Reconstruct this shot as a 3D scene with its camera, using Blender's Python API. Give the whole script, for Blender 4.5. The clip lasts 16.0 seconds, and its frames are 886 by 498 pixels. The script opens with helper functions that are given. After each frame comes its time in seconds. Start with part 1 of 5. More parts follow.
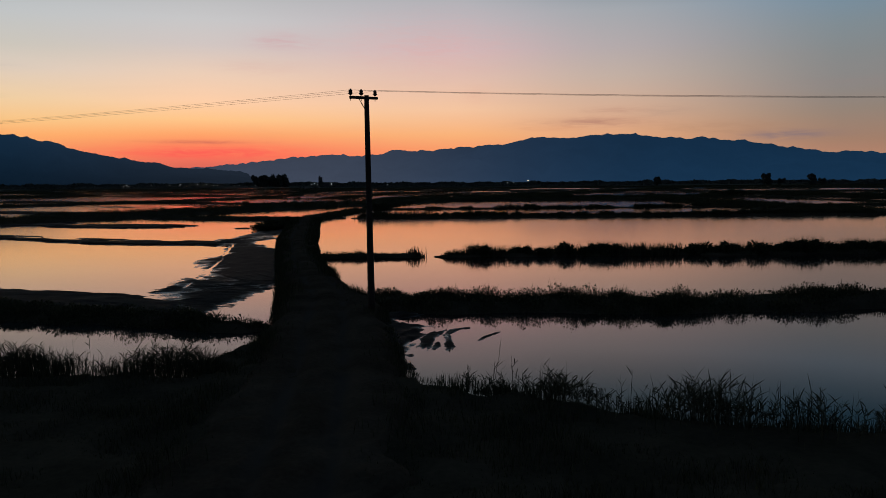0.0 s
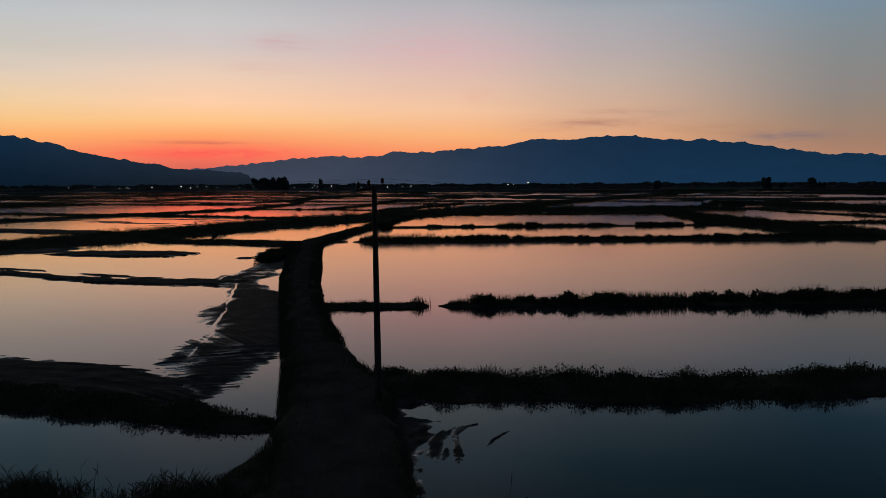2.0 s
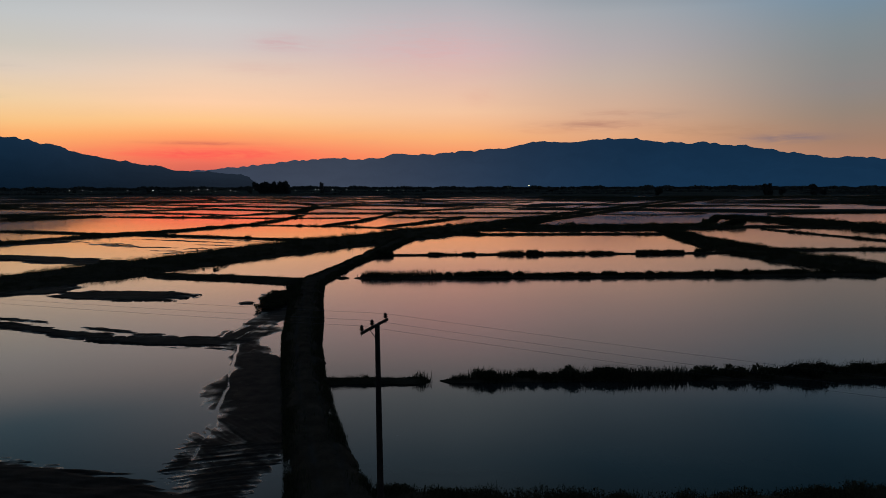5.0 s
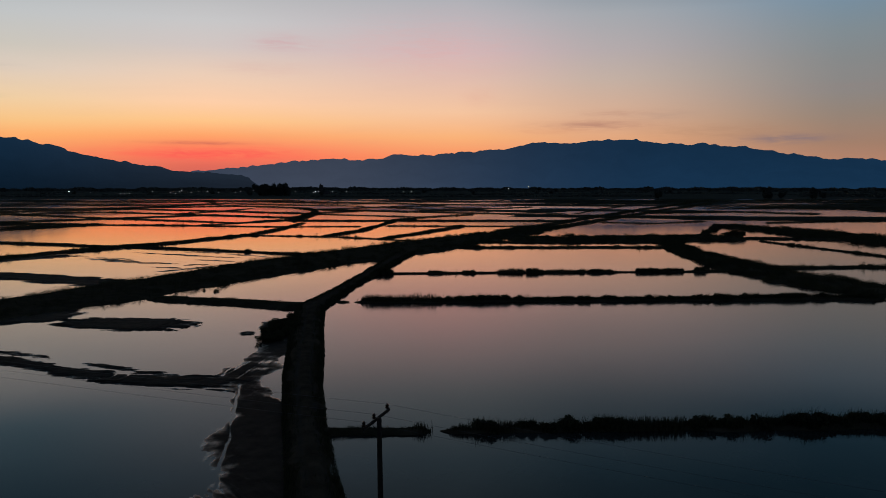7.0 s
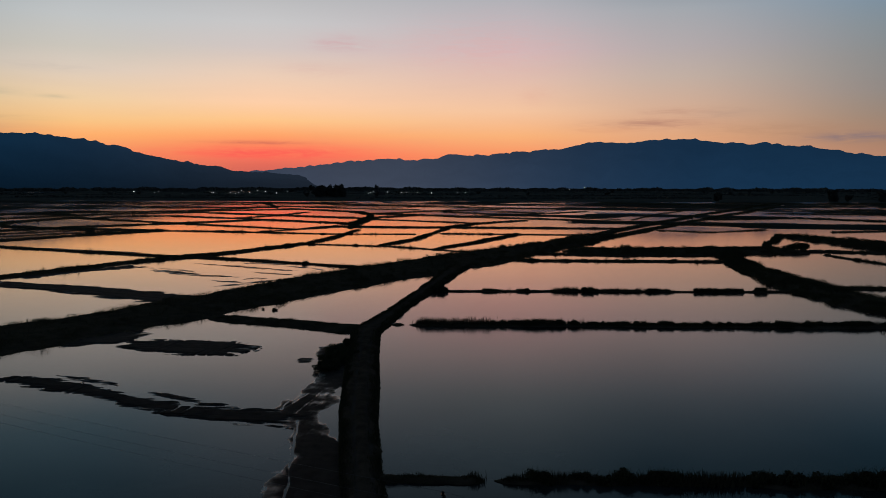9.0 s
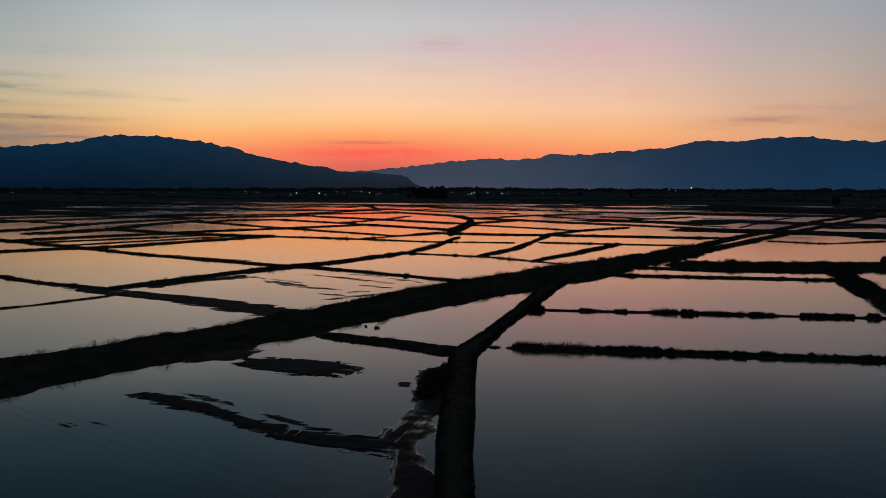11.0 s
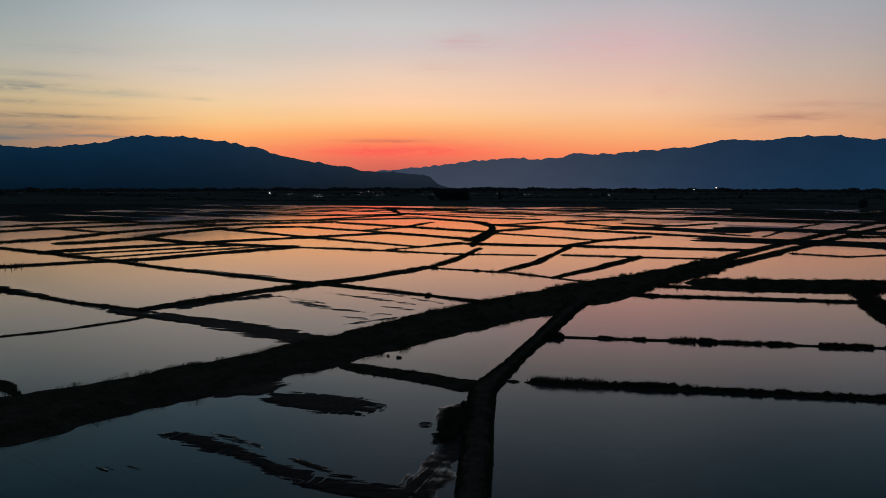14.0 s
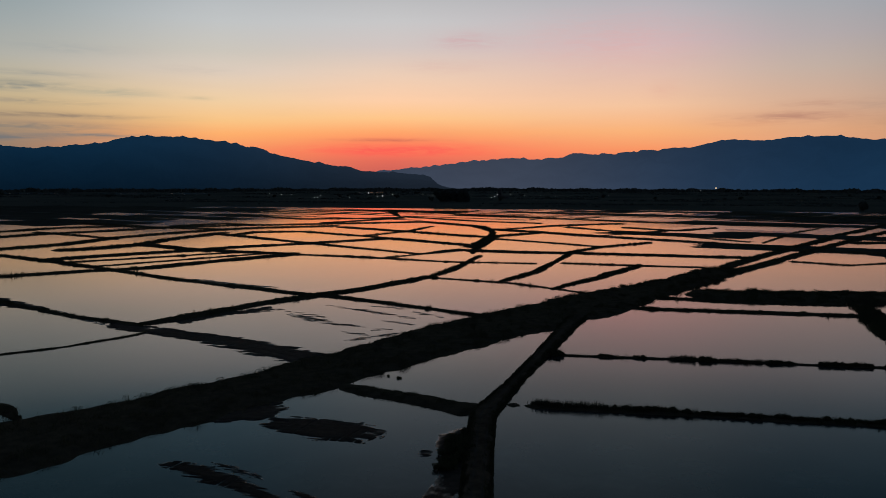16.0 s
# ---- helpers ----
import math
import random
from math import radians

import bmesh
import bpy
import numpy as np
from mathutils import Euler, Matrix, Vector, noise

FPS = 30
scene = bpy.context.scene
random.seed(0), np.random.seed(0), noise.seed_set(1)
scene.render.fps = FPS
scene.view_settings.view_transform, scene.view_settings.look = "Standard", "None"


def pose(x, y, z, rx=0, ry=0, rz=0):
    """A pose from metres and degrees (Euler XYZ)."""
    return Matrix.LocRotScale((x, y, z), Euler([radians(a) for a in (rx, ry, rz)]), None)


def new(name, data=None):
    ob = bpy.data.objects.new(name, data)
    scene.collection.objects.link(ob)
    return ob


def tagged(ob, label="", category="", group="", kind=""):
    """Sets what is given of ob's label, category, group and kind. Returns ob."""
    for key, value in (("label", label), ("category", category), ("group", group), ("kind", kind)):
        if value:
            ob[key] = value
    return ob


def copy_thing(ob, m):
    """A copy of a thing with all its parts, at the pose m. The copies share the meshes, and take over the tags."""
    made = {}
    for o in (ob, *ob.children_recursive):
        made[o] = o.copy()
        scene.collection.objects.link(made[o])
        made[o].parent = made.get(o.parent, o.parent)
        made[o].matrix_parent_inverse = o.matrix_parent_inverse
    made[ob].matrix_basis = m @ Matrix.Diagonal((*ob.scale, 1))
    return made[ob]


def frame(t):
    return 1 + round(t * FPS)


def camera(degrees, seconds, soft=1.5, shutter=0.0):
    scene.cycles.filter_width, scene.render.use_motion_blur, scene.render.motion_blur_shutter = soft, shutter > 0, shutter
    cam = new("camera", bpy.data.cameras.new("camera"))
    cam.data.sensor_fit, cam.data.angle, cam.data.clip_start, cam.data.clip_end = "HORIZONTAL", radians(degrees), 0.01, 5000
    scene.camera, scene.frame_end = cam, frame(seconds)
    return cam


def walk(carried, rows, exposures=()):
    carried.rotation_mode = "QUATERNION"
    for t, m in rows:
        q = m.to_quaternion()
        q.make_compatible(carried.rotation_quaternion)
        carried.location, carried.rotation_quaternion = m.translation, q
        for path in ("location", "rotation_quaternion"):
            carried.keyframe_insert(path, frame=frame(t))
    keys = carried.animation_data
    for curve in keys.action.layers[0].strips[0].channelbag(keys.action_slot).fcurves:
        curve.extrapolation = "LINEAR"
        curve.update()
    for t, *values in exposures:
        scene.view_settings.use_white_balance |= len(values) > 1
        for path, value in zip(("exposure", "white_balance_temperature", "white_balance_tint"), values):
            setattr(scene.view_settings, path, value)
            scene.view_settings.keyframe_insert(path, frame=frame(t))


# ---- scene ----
# ---- camera: rises over the fields and pans slowly ----
cam = camera(59.64, 16.0, soft=0.45)
ROWS = [
    (0.0, -0.003, 0.002, 6.312, 0.021, -4.891, 0.348),
    (0.5, -0.071, 0.220, 7.236, 0.025, -4.879, 0.307),
    (1.0, -0.154, 0.359, 8.249, 0.025, -4.842, 0.315),
    (1.5, -0.219, 0.494, 9.308, 0.024, -4.831, 0.279),
    (2.0, -0.340, 0.511, 10.416, 0.022, -4.826, 0.264),
    (2.5, -0.383, 0.558, 11.527, 0.026, -4.820, 0.234),
    (3.0, -0.395, 0.638, 12.548, 0.040, -4.794, 0.195),
    (3.5, -0.392, 0.751, 13.625, 0.043, -4.785, 0.200),
    (4.0, -0.385, 0.777, 14.662, 0.061, -4.758, 0.169),
    (6.5, -0.475, 0.718, 20.042, 0.067, -4.728, 0.059),
    (7.0, -0.489, 0.763, 21.162, 0.063, -4.730, 0.026),
    (7.5, -0.510, 0.832, 22.267, 0.066, -4.743, 0.015),
    (8.0, -0.510, 0.906, 23.353, 0.078, -4.754, -0.001),
    (8.5, -0.593, 0.852, 24.427, 1.600, -4.761, -0.052),
    (9.0, -0.630, 0.549, 25.670, 4.079, -4.791, -0.071),
    (9.5, -0.563, -0.264, 26.817, 6.155, -4.795, -0.073),
    (10.0, -0.371, -1.132, 28.101, 8.142, -4.814, -0.124),
    (10.2, -0.235, -1.449, 28.630, 8.930, -4.824, -0.117),
    (10.7, 0.105, -2.242, 29.952, 10.690, -4.851, -0.100),
    (11.2, 0.444, -3.035, 31.273, 11.980, -4.878, -0.082),
    (11.7, 0.784, -3.828, 32.595, 12.790, -4.905, -0.065),
    (12.3, 1.191, -4.780, 34.181, 13.170, -4.938, -0.044),
    (12.5, 1.327, -5.097, 34.710, 13.195, -4.949, -0.037),
    (13.0, 1.402, -5.605, 36.009, 13.205, -4.964, -0.019),
    (13.5, 1.368, -5.594, 37.215, 13.199, -4.982, -0.032),
    (14.0, 1.303, -5.483, 38.339, 13.201, -5.000, -0.035),
    (14.5, 1.254, -5.335, 39.455, 13.206, -5.014, -0.031),
    (15.0, 1.211, -5.208, 40.579, 13.210, -5.036, -0.030),
    (15.5, 1.173, -5.149, 41.815, 13.214, -5.050, -0.031),
    (16.0, 1.218, -5.197, 42.995, 13.212, -5.059, -0.040),
]
walk(cam, [(t, pose(x, y, z, 90 + pitch, roll, yaw)) for t, x, y, z, yaw, pitch, roll in ROWS])

# ---- light: the dusk sky, as colours by elevation (share of 40 degrees) at several azimuths (degrees from +y to +x) ----
SKY = []


def sky_at(azimuth, stops):
    SKY.append((azimuth, stops))


sky_at(-125, [(0.0, (26, 28, 34)), (0.3, (40, 50, 64)), (1.0, (38, 48, 64))])
sky_at(-60, [(0.0, (110, 95, 90)), (0.08, (150, 130, 110)), (0.18, (150, 150, 140)), (0.31, (105, 122, 130)), (0.5, (48, 67, 78)), (0.75, (40, 52, 66)), (1.0, (38, 48, 64))])
sky_at(-43, [(0.0, (135, 112, 98)), (0.06, (152, 128, 108)), (0.09, (172, 146, 118)), (0.125, (200, 176, 136)), (0.155, (194, 180, 150)), (0.2, (177, 176, 167)), (0.25, (160, 168, 168)), (0.315, (138, 155, 161)), (0.38, (86, 119, 135)), (0.5, (56, 95, 116)), (0.75, (38, 58, 72)), (1.0, (38, 48, 64))])
sky_at(-29, [(0.0, (215, 108, 82)), (0.05, (242, 142, 95)), (0.083, (254, 176, 109)), (0.105, (250, 197, 134)), (0.14, (241, 207, 164)), (0.19, (222, 205, 189)), (0.225, (204, 198, 188)), (0.275, (193, 196, 197)), (0.325, (180, 185, 189)), (0.38, (107, 143, 163)), (0.5, (78, 117, 141)), (0.75, (46, 60, 72)), (1.0, (38, 48, 64))])
sky_at(-17, [(0.0, (190, 92, 86)), (0.036, (228, 108, 90)), (0.052, (255, 121, 91)), (0.068, (255, 135, 95)), (0.088, (255, 166, 107)), (0.113, (255, 198, 138)), (0.145, (254, 207, 169)), (0.195, (235, 206, 184)), (0.24, (210, 198, 194)), (0.283, (200, 199, 200)), (0.325, (187, 187, 189)), (0.38, (151, 167, 178)), (0.5, (110, 138, 158)), (0.75, (52, 62, 72)), (1.0, (38, 48, 64))])
sky_at(1, [(0.0, (235, 112, 88)), (0.05, (248, 145, 97)), (0.088, (250, 179, 122)), (0.133, (245, 197, 160)), (0.188, (227, 191, 175)), (0.238, (211, 185, 186)), (0.288, (191, 183, 188)), (0.325, (178, 178, 184)), (0.38, (140, 162, 172)), (0.5, (100, 134, 154)), (0.75, (52, 62, 72)), (1.0, (38, 48, 64))])
sky_at(12, [(0.0, (225, 145, 112)), (0.083, (228, 168, 126)), (0.125, (216, 174, 146)), (0.188, (196, 176, 164)), (0.238, (181, 171, 172)), (0.3, (164, 168, 174)), (0.38, (108, 134, 150)), (0.5, (64, 104, 128)), (0.75, (46, 58, 70)), (1.0, (38, 48, 64))])
sky_at(27, [(0.0, (176, 125, 101)), (0.038, (181, 131, 106)), (0.068, (164, 128, 107)), (0.115, (149, 132, 119)), (0.155, (140, 135, 132)), (0.205, (134, 137, 138)), (0.25, (128, 140, 147)), (0.3, (118, 142, 160)), (0.38, (58, 99, 124)), (0.5, (36, 76, 100)), (0.75, (36, 51, 64)), (1.0, (38, 48, 64))])
sky_at(60, [(0.0, (100, 90, 90)), (0.1, (103, 98, 98)), (0.25, (78, 92, 104)), (0.5, (38, 58, 76)), (1.0, (36, 46, 62))])
sky_at(125, [(0.0, (26, 28, 34)), (0.3, (40, 50, 64)), (1.0, (38, 48, 64))])

WISPS = []


def wisp(azimuth, elevation, wide, high, amount, tone):
    WISPS.append((azimuth, elevation, wide, high, amount, tone))


wisp(-16.6, 2.2, 6.0, 0.42, 0.85, (252, 90, 84))
wisp(-17.2, 2.95, 3.2, 0.13, 0.75, (200, 105, 88))
wisp(-11.6, 10.0, 2.0, 0.55, 0.5, (208, 160, 165))
wisp(-13.0, 8.2, 3.0, 0.5, 0.22, (215, 165, 160))
wisp(11.0, 4.3, 3.6, 0.32, 0.7, (176, 126, 110))
wisp(12.5, 5.1, 2.2, 0.22, 0.6, (190, 145, 125))
wisp(8.0, 3.9, 2.6, 0.2, 0.4, (215, 150, 115))
wisp(16.0, 4.9, 2.0, 0.4, 0.35, (175, 145, 130))
wisp(23.7, 3.1, 2.6, 0.3, 0.9, (132, 115, 120))
wisp(20.0, 3.7, 5.0, 0.5, 0.35, (170, 130, 105))
wisp(27.5, 6.4, 3.0, 0.3, 0.2, (150, 130, 125))
wisp(2.6, 6.3, 1.1, 0.6, 0.3, (225, 170, 150))
wisp(-1.0, 9.9, 6.5, 1.9, 0.2, (234, 156, 148))
wisp(-42.5, 6.1, 3.5, 0.32, 1.0, (132, 136, 132))
wisp(-42.0, 5.1, 4.5, 0.2, 0.8, (160, 148, 130))
wisp(-41.0, 6.9, 3.2, 0.2, 0.6, (150, 152, 148))
wisp(-39.0, 8.6, 3.5, 0.35, 0.4, (158, 164, 164))
wisp(-31.0, 7.6, 3.0, 0.3, 0.3, (190, 180, 168))
wisp(-35.8, 5.9, 2.6, 0.28, 0.7, (175, 170, 150))
wisp(-30.5, 5.7, 1.2, 0.14, 0.5, (195, 180, 150))
wisp(-41.0, 4.25, 6.0, 0.17, 1.0, (150, 130, 112))
wisp(-40.0, 3.75, 5.0, 0.2, 0.5, (190, 150, 115))
wisp(-42.0, 3.5, 5.0, 0.3, 0.7, (118, 120, 118))
wisp(-38.0, 3.0, 3.4, 0.17, 1.0, (118, 122, 122))
wisp(-43.0, 2.75, 3.4, 0.22, 1.0, (120, 118, 118))
wisp(-35.0, 2.6, 3.0, 0.18, 0.5, (190, 150, 125))
# evening haze over the hills, painted as their own emission colours
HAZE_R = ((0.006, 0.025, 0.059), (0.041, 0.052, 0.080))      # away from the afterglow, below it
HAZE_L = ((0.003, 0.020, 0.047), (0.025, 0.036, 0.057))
WATER_RIPPLE = 0.10
WATER_BREEZE = 0.084
WATER_LEE = 0.6
FAR_RUFFLE = 0.085
PALER_TINT = (0.97, 0.875, 0.81)          # sky reflection tints put into the gloss: beside the track, and a redder one
REDDER_TINT = (1.0, 0.80, 0.74)

# ---- world: dusk sky after sunset ----


def lin(r, g, b):
    return tuple((c / 255 / 12.92 if c / 255 <= 0.04045 else ((c / 255 + 0.055) / 1.055) ** 2.4) for c in (r, g, b)) + (1,)


world = bpy.data.worlds.new("dusk_sky")
scene.world = world
world.use_nodes = True
wn, wl = world.node_tree.nodes, world.node_tree.links
wn.clear()


def wmath(op, a, b=None, c=None, clamp=False):
    n = wn.new("ShaderNodeMath")
    n.operation, n.use_clamp = op, clamp
    for i, v in enumerate((a, b, c)):
        if v is None:
            continue
        if isinstance(v, (int, float)):
            n.inputs[i].default_value = v
        else:
            wl.new(v, n.inputs[i])
    return n.outputs[0]


def wramp(fac, stops):
    n = wn.new("ShaderNodeValToRGB")
    e = n.color_ramp.elements
    while len(e) < len(stops):
        e.new(0.5)
    for k, (p, c) in zip(e, stops):
        k.position, k.color = p, lin(*c)
    wl.new(fac, n.inputs[0])
    return n.outputs[0]


def wmix(fac, a, b, kind="MIX"):
    n = wn.new("ShaderNodeMix")
    n.data_type, n.blend_type = "RGBA", kind
    for i, v in ((0, fac), (6, a), (7, b)):
        if isinstance(v, (int, float)):
            n.inputs[i].default_value = v
        elif isinstance(v, tuple):
            n.inputs[i].default_value = v
        else:
            wl.new(v, n.inputs[i])
    return n.outputs[2]


coord = wn.new("ShaderNodeTexCoord").outputs["Generated"]
sep = wn.new("ShaderNodeSeparateXYZ")
wl.new(coord, sep.inputs[0])
sx, sy, sz = sep.outputs
elev = wmath("MULTIPLY", wmath("ARCSINE", sz), 180 / math.pi)      # degrees above the horizon
azim = wmath("MULTIPLY", wmath("ARCTAN2", sx, sy), 180 / math.pi)  # degrees from +y to +x
step = wmath("DIVIDE", elev, 40.0, clamp=True)
sky = wramp(step, SKY[0][1])
for (a0, _), (a1, stops) in zip(SKY, SKY[1:]):
    way = wmath("DIVIDE", wmath("SUBTRACT", azim, float(a0)), float(a1 - a0), clamp=True)
    eased = wmath("MULTIPLY", wmath("MULTIPLY", way, way), wmath("MULTIPLY_ADD", way, -2.0, 3.0))
    sky = wmix(wmath("MULTIPLY", wmath("ADD", way, eased), 0.5), sky, wramp(step, stops))
# thin streaks of cloud: broad faint ones from noise, and a few single wisps
flat = wn.new("ShaderNodeCombineXYZ")
wl.new(wmath("MULTIPLY", azim, 0.10), flat.inputs[0])
wl.new(wmath("MULTIPLY", elev, 0.75), flat.inputs[1])
cn = wn.new("ShaderNodeTexNoise")
cn.inputs["Scale"].default_value, cn.inputs["Detail"].default_value, cn.inputs["Distortion"].default_value = 1.3, 5, 0.6
wl.new(flat.outputs[0], cn.inputs["Vector"])
streak = wmath("MULTIPLY", wmath("SUBTRACT", cn.outputs[0], 0.52), 1.6, clamp=True)
low = wmath("SUBTRACT", 1.0, wmath("DIVIDE", elev, 14.0), clamp=True)
sky = wmix(wmath("MULTIPLY", wmath("MULTIPLY", streak, low), 0.16), sky, lin(165, 135, 135))
fine = wn.new("ShaderNodeTexNoise")
fine.inputs["Scale"].default_value, fine.inputs["Detail"].default_value, fine.inputs["Distortion"].default_value = 4.5, 6, 1.2
wl.new(flat.outputs[0], fine.inputs["Vector"])
for a, e, wa, we, amount, tone in WISPS:
    d = wmath("ADD", wmath("POWER", wmath("DIVIDE", wmath("SUBTRACT", azim, a), wa), 2.0),
              wmath("POWER", wmath("DIVIDE", wmath("SUBTRACT", elev, e), we), 2.0))
    m = wmath("MULTIPLY", wmath("EXPONENT", wmath("MULTIPLY", d, -1.0)), wmath("MULTIPLY", wmath("SUBTRACT", fine.outputs[0], 0.22), 2.4, clamp=True))
    sky = wmix(wmath("MULTIPLY", m, amount, clamp=True), sky, lin(*tone))
bg = wn.new("ShaderNodeBackground")
bg.inputs[1].default_value = 1.0
wl.new(sky, bg.inputs[0])
wl.new(bg.outputs[0], wn.new("ShaderNodeOutputWorld").inputs[0])

# ---- materials ----


def material(name):
    m = bpy.data.materials.new(name)
    m.use_nodes = True
    b = m.node_tree.nodes["Principled BSDF"]
    return m, m.node_tree.nodes, m.node_tree.links, b


def earthy(name, dark, light, scale, rough=0.9, bump=0.3, fine_scale=None, spec=0.2):
    """A matt surface: colour wanders between two tones at two scales, with fine relief."""
    m, n, l, b = material(name)
    pos = n.new("ShaderNodeNewGeometry").outputs["Position"]
    t1, t2 = n.new("ShaderNodeTexNoise"), n.new("ShaderNodeTexNoise")
    t1.inputs["Scale"].default_value, t1.inputs["Detail"].default_value = scale, 6
    t2.inputs["Scale"].default_value, t2.inputs["Detail"].default_value = fine_scale or scale * 12, 4
    for t in (t1, t2):
        l.new(pos, t.inputs["Vector"])
    add = n.new("ShaderNodeMath")
    add.operation = "MULTIPLY_ADD"
    add.inputs[1].default_value = 0.45
    l.new(t2.outputs[0], add.inputs[0])
    l.new(t1.outputs[0], add.inputs[2])
    r = n.new("ShaderNodeValToRGB")
    r.color_ramp.elements[0].position, r.color_ramp.elements[1].position = 0.45, 0.95
    r.color_ramp.elements[0].color, r.color_ramp.elements[1].color = (*dark, 1), (*light, 1)
    l.new(add.outputs[0], r.inputs[0])
    l.new(r.outputs[0], b.inputs["Base Color"])
    b.inputs["Roughness"].default_value = rough
    b.inputs["Specular IOR Level"].default_value = spec
    bp = n.new("ShaderNodeBump")
    bp.inputs["Strength"].default_value, bp.inputs["Distance"].default_value = bump, 0.05
    l.new(add.outputs[0], bp.inputs["Height"])
    l.new(bp.outputs[0], b.inputs["Normal"])
    return m


def leafy(name, dark, light):
    m, n, l, b = material(name)
    g = n.new("ShaderNodeNewGeometry")
    r = n.new("ShaderNodeValToRGB")
    r.color_ramp.elements[0].color, r.color_ramp.elements[1].color = (*dark, 1), (*light, 1)
    l.new(g.outputs["Random Per Island"], r.inputs[0])
    l.new(r.outputs[0], b.inputs["Base Color"])
    b.inputs["Roughness"].default_value = 0.85
    b.inputs["Specular IOR Level"].default_value = 0.0
    return m


MUD = earthy("wet_mud", (0.02, 0.018, 0.015), (0.05, 0.043, 0.036), 0.8, rough=0.8, bump=0.35, spec=0.5)
# a film of water stands on the mud wherever it lies low, and in patches higher up
n, l = MUD.node_tree.nodes, MUD.node_tree.links
spot = n.new("ShaderNodeNewGeometry").outputs["Position"]
level, patch, reach, film_on = n.new("ShaderNodeSeparateXYZ"), n.new("ShaderNodeTexNoise"), n.new("ShaderNodeMath"), n.new("ShaderNodeMapRange")
l.new(spot, level.inputs[0])
patch.inputs["Scale"].default_value, patch.inputs["Detail"].default_value = 0.55, 6
l.new(spot, patch.inputs["Vector"])
reach.operation = "MULTIPLY_ADD"
reach.inputs[1].default_value = -0.22
l.new(patch.outputs[0], reach.inputs[0])
l.new(level.outputs[2], reach.inputs[2])
film_on.inputs[1].default_value, film_on.inputs[2].default_value, film_on.inputs[3].default_value, film_on.inputs[4].default_value = -0.11, -0.045, 1.0, 0.0
l.new(reach.outputs[0], film_on.inputs[0])
for socket, dry, soaked in (("Roughness", 0.85, 0.22), ("Specular IOR Level", 0.06, 0.34)):
    span = n.new("ShaderNodeMapRange")
    span.inputs[3].default_value, span.inputs[4].default_value = dry, soaked
    l.new(film_on.outputs[0], span.inputs[0])
    l.new(span.outputs[0], n["Principled BSDF"].inputs[socket])
BANK = earthy("grassy_earth", (0.045, 0.044, 0.030), (0.106, 0.092, 0.062), 0.5, bump=0.6, spec=0.0)
TRACK = earthy("dirt_track", (0.048, 0.040, 0.028), (0.114, 0.095, 0.068), 0.6, bump=0.4, spec=0.0)
# the wheel ruts are trodden bare and pale
n, l = TRACK.node_tree.nodes, TRACK.node_tree.links
worn_in, bare = n.new("ShaderNodeAttribute"), n.new("ShaderNodeMix")
worn_in.attribute_name, bare.data_type = "worn", "RGBA"
bare.inputs[7].default_value = (0.09, 0.082, 0.068, 1)
l.new(worn_in.outputs["Fac"], bare.inputs[0])
l.new(n["Principled BSDF"].inputs["Base Color"].links[0].from_socket, bare.inputs[6])
l.new(bare.outputs[2], n["Principled BSDF"].inputs["Base Color"])
PLAIN = earthy("dark_plain", (0.058, 0.07, 0.062), (0.12, 0.13, 0.105), 0.004, fine_scale=0.05, bump=0.0, spec=0.0)
CROP = earthy("low_crop", (0.04, 0.047, 0.04), (0.085, 0.09, 0.072), 0.004, fine_scale=0.05, bump=0.0, spec=0.0)
GRASS = leafy("grass_blades", (0.046, 0.055, 0.029), (0.130, 0.130, 0.072))
REED = leafy("reed_blades", (0.050, 0.056, 0.033), (0.138, 0.131, 0.075))
LEAF = leafy("tree_leaves", (0.042, 0.05, 0.027), (0.103, 0.107, 0.056))
WOOD = earthy("weathered_pole_wood", (0.035, 0.028, 0.022), (0.085, 0.07, 0.056), 3.0, bump=0.4)
STEEL = earthy("galvanised_steel", (0.12, 0.12, 0.125), (0.2, 0.2, 0.205), 8.0, rough=0.5, bump=0.1, spec=0.5)
PORCELAIN = earthy("brown_porcelain", (0.05, 0.025, 0.016), (0.07, 0.034, 0.02), 6.0, rough=0.25, bump=0.02, spec=0.5)
CABLE = earthy("dull_aluminium_cable", (0.10, 0.10, 0.105), (0.16, 0.16, 0.165), 5.0, rough=0.6, bump=0.05, spec=0.4)
# leaf colour paled to stand in for haze over the far plain
HAZED_WOODLAND = leafy("hazed_woodland", (0.08, 0.097, 0.086), (0.15, 0.165, 0.14))

WATER, n, l, b = material("still_water")
n.remove(b)
pos = n.new("ShaderNodeNewGeometry").outputs["Position"]
rip, gust, calm = n.new("ShaderNodeTexNoise"), n.new("ShaderNodeTexNoise"), n.new("ShaderNodeTexNoise")
rip.inputs["Scale"].default_value, rip.inputs["Detail"].default_value = 2.2, 3
gust.inputs["Scale"].default_value, gust.inputs["Detail"].default_value = 0.012, 3
calm.inputs["Scale"].default_value, calm.inputs["Detail"].default_value = 0.09, 5
for t in (rip, gust, calm):
    l.new(pos, t.inputs["Vector"])
bp = n.new("ShaderNodeBump")
bp.inputs["Distance"].default_value = 0.01
r = n.new("ShaderNodeMapRange")
r.inputs[1].default_value, r.inputs[2].default_value, r.inputs[3].default_value, r.inputs[4].default_value = 0.35, 0.7, 0.02, WATER_RIPPLE
l.new(gust.outputs[0], r.inputs[0])
l.new(r.outputs[0], bp.inputs["Strength"])
l.new(rip.outputs[0], bp.inputs["Height"])
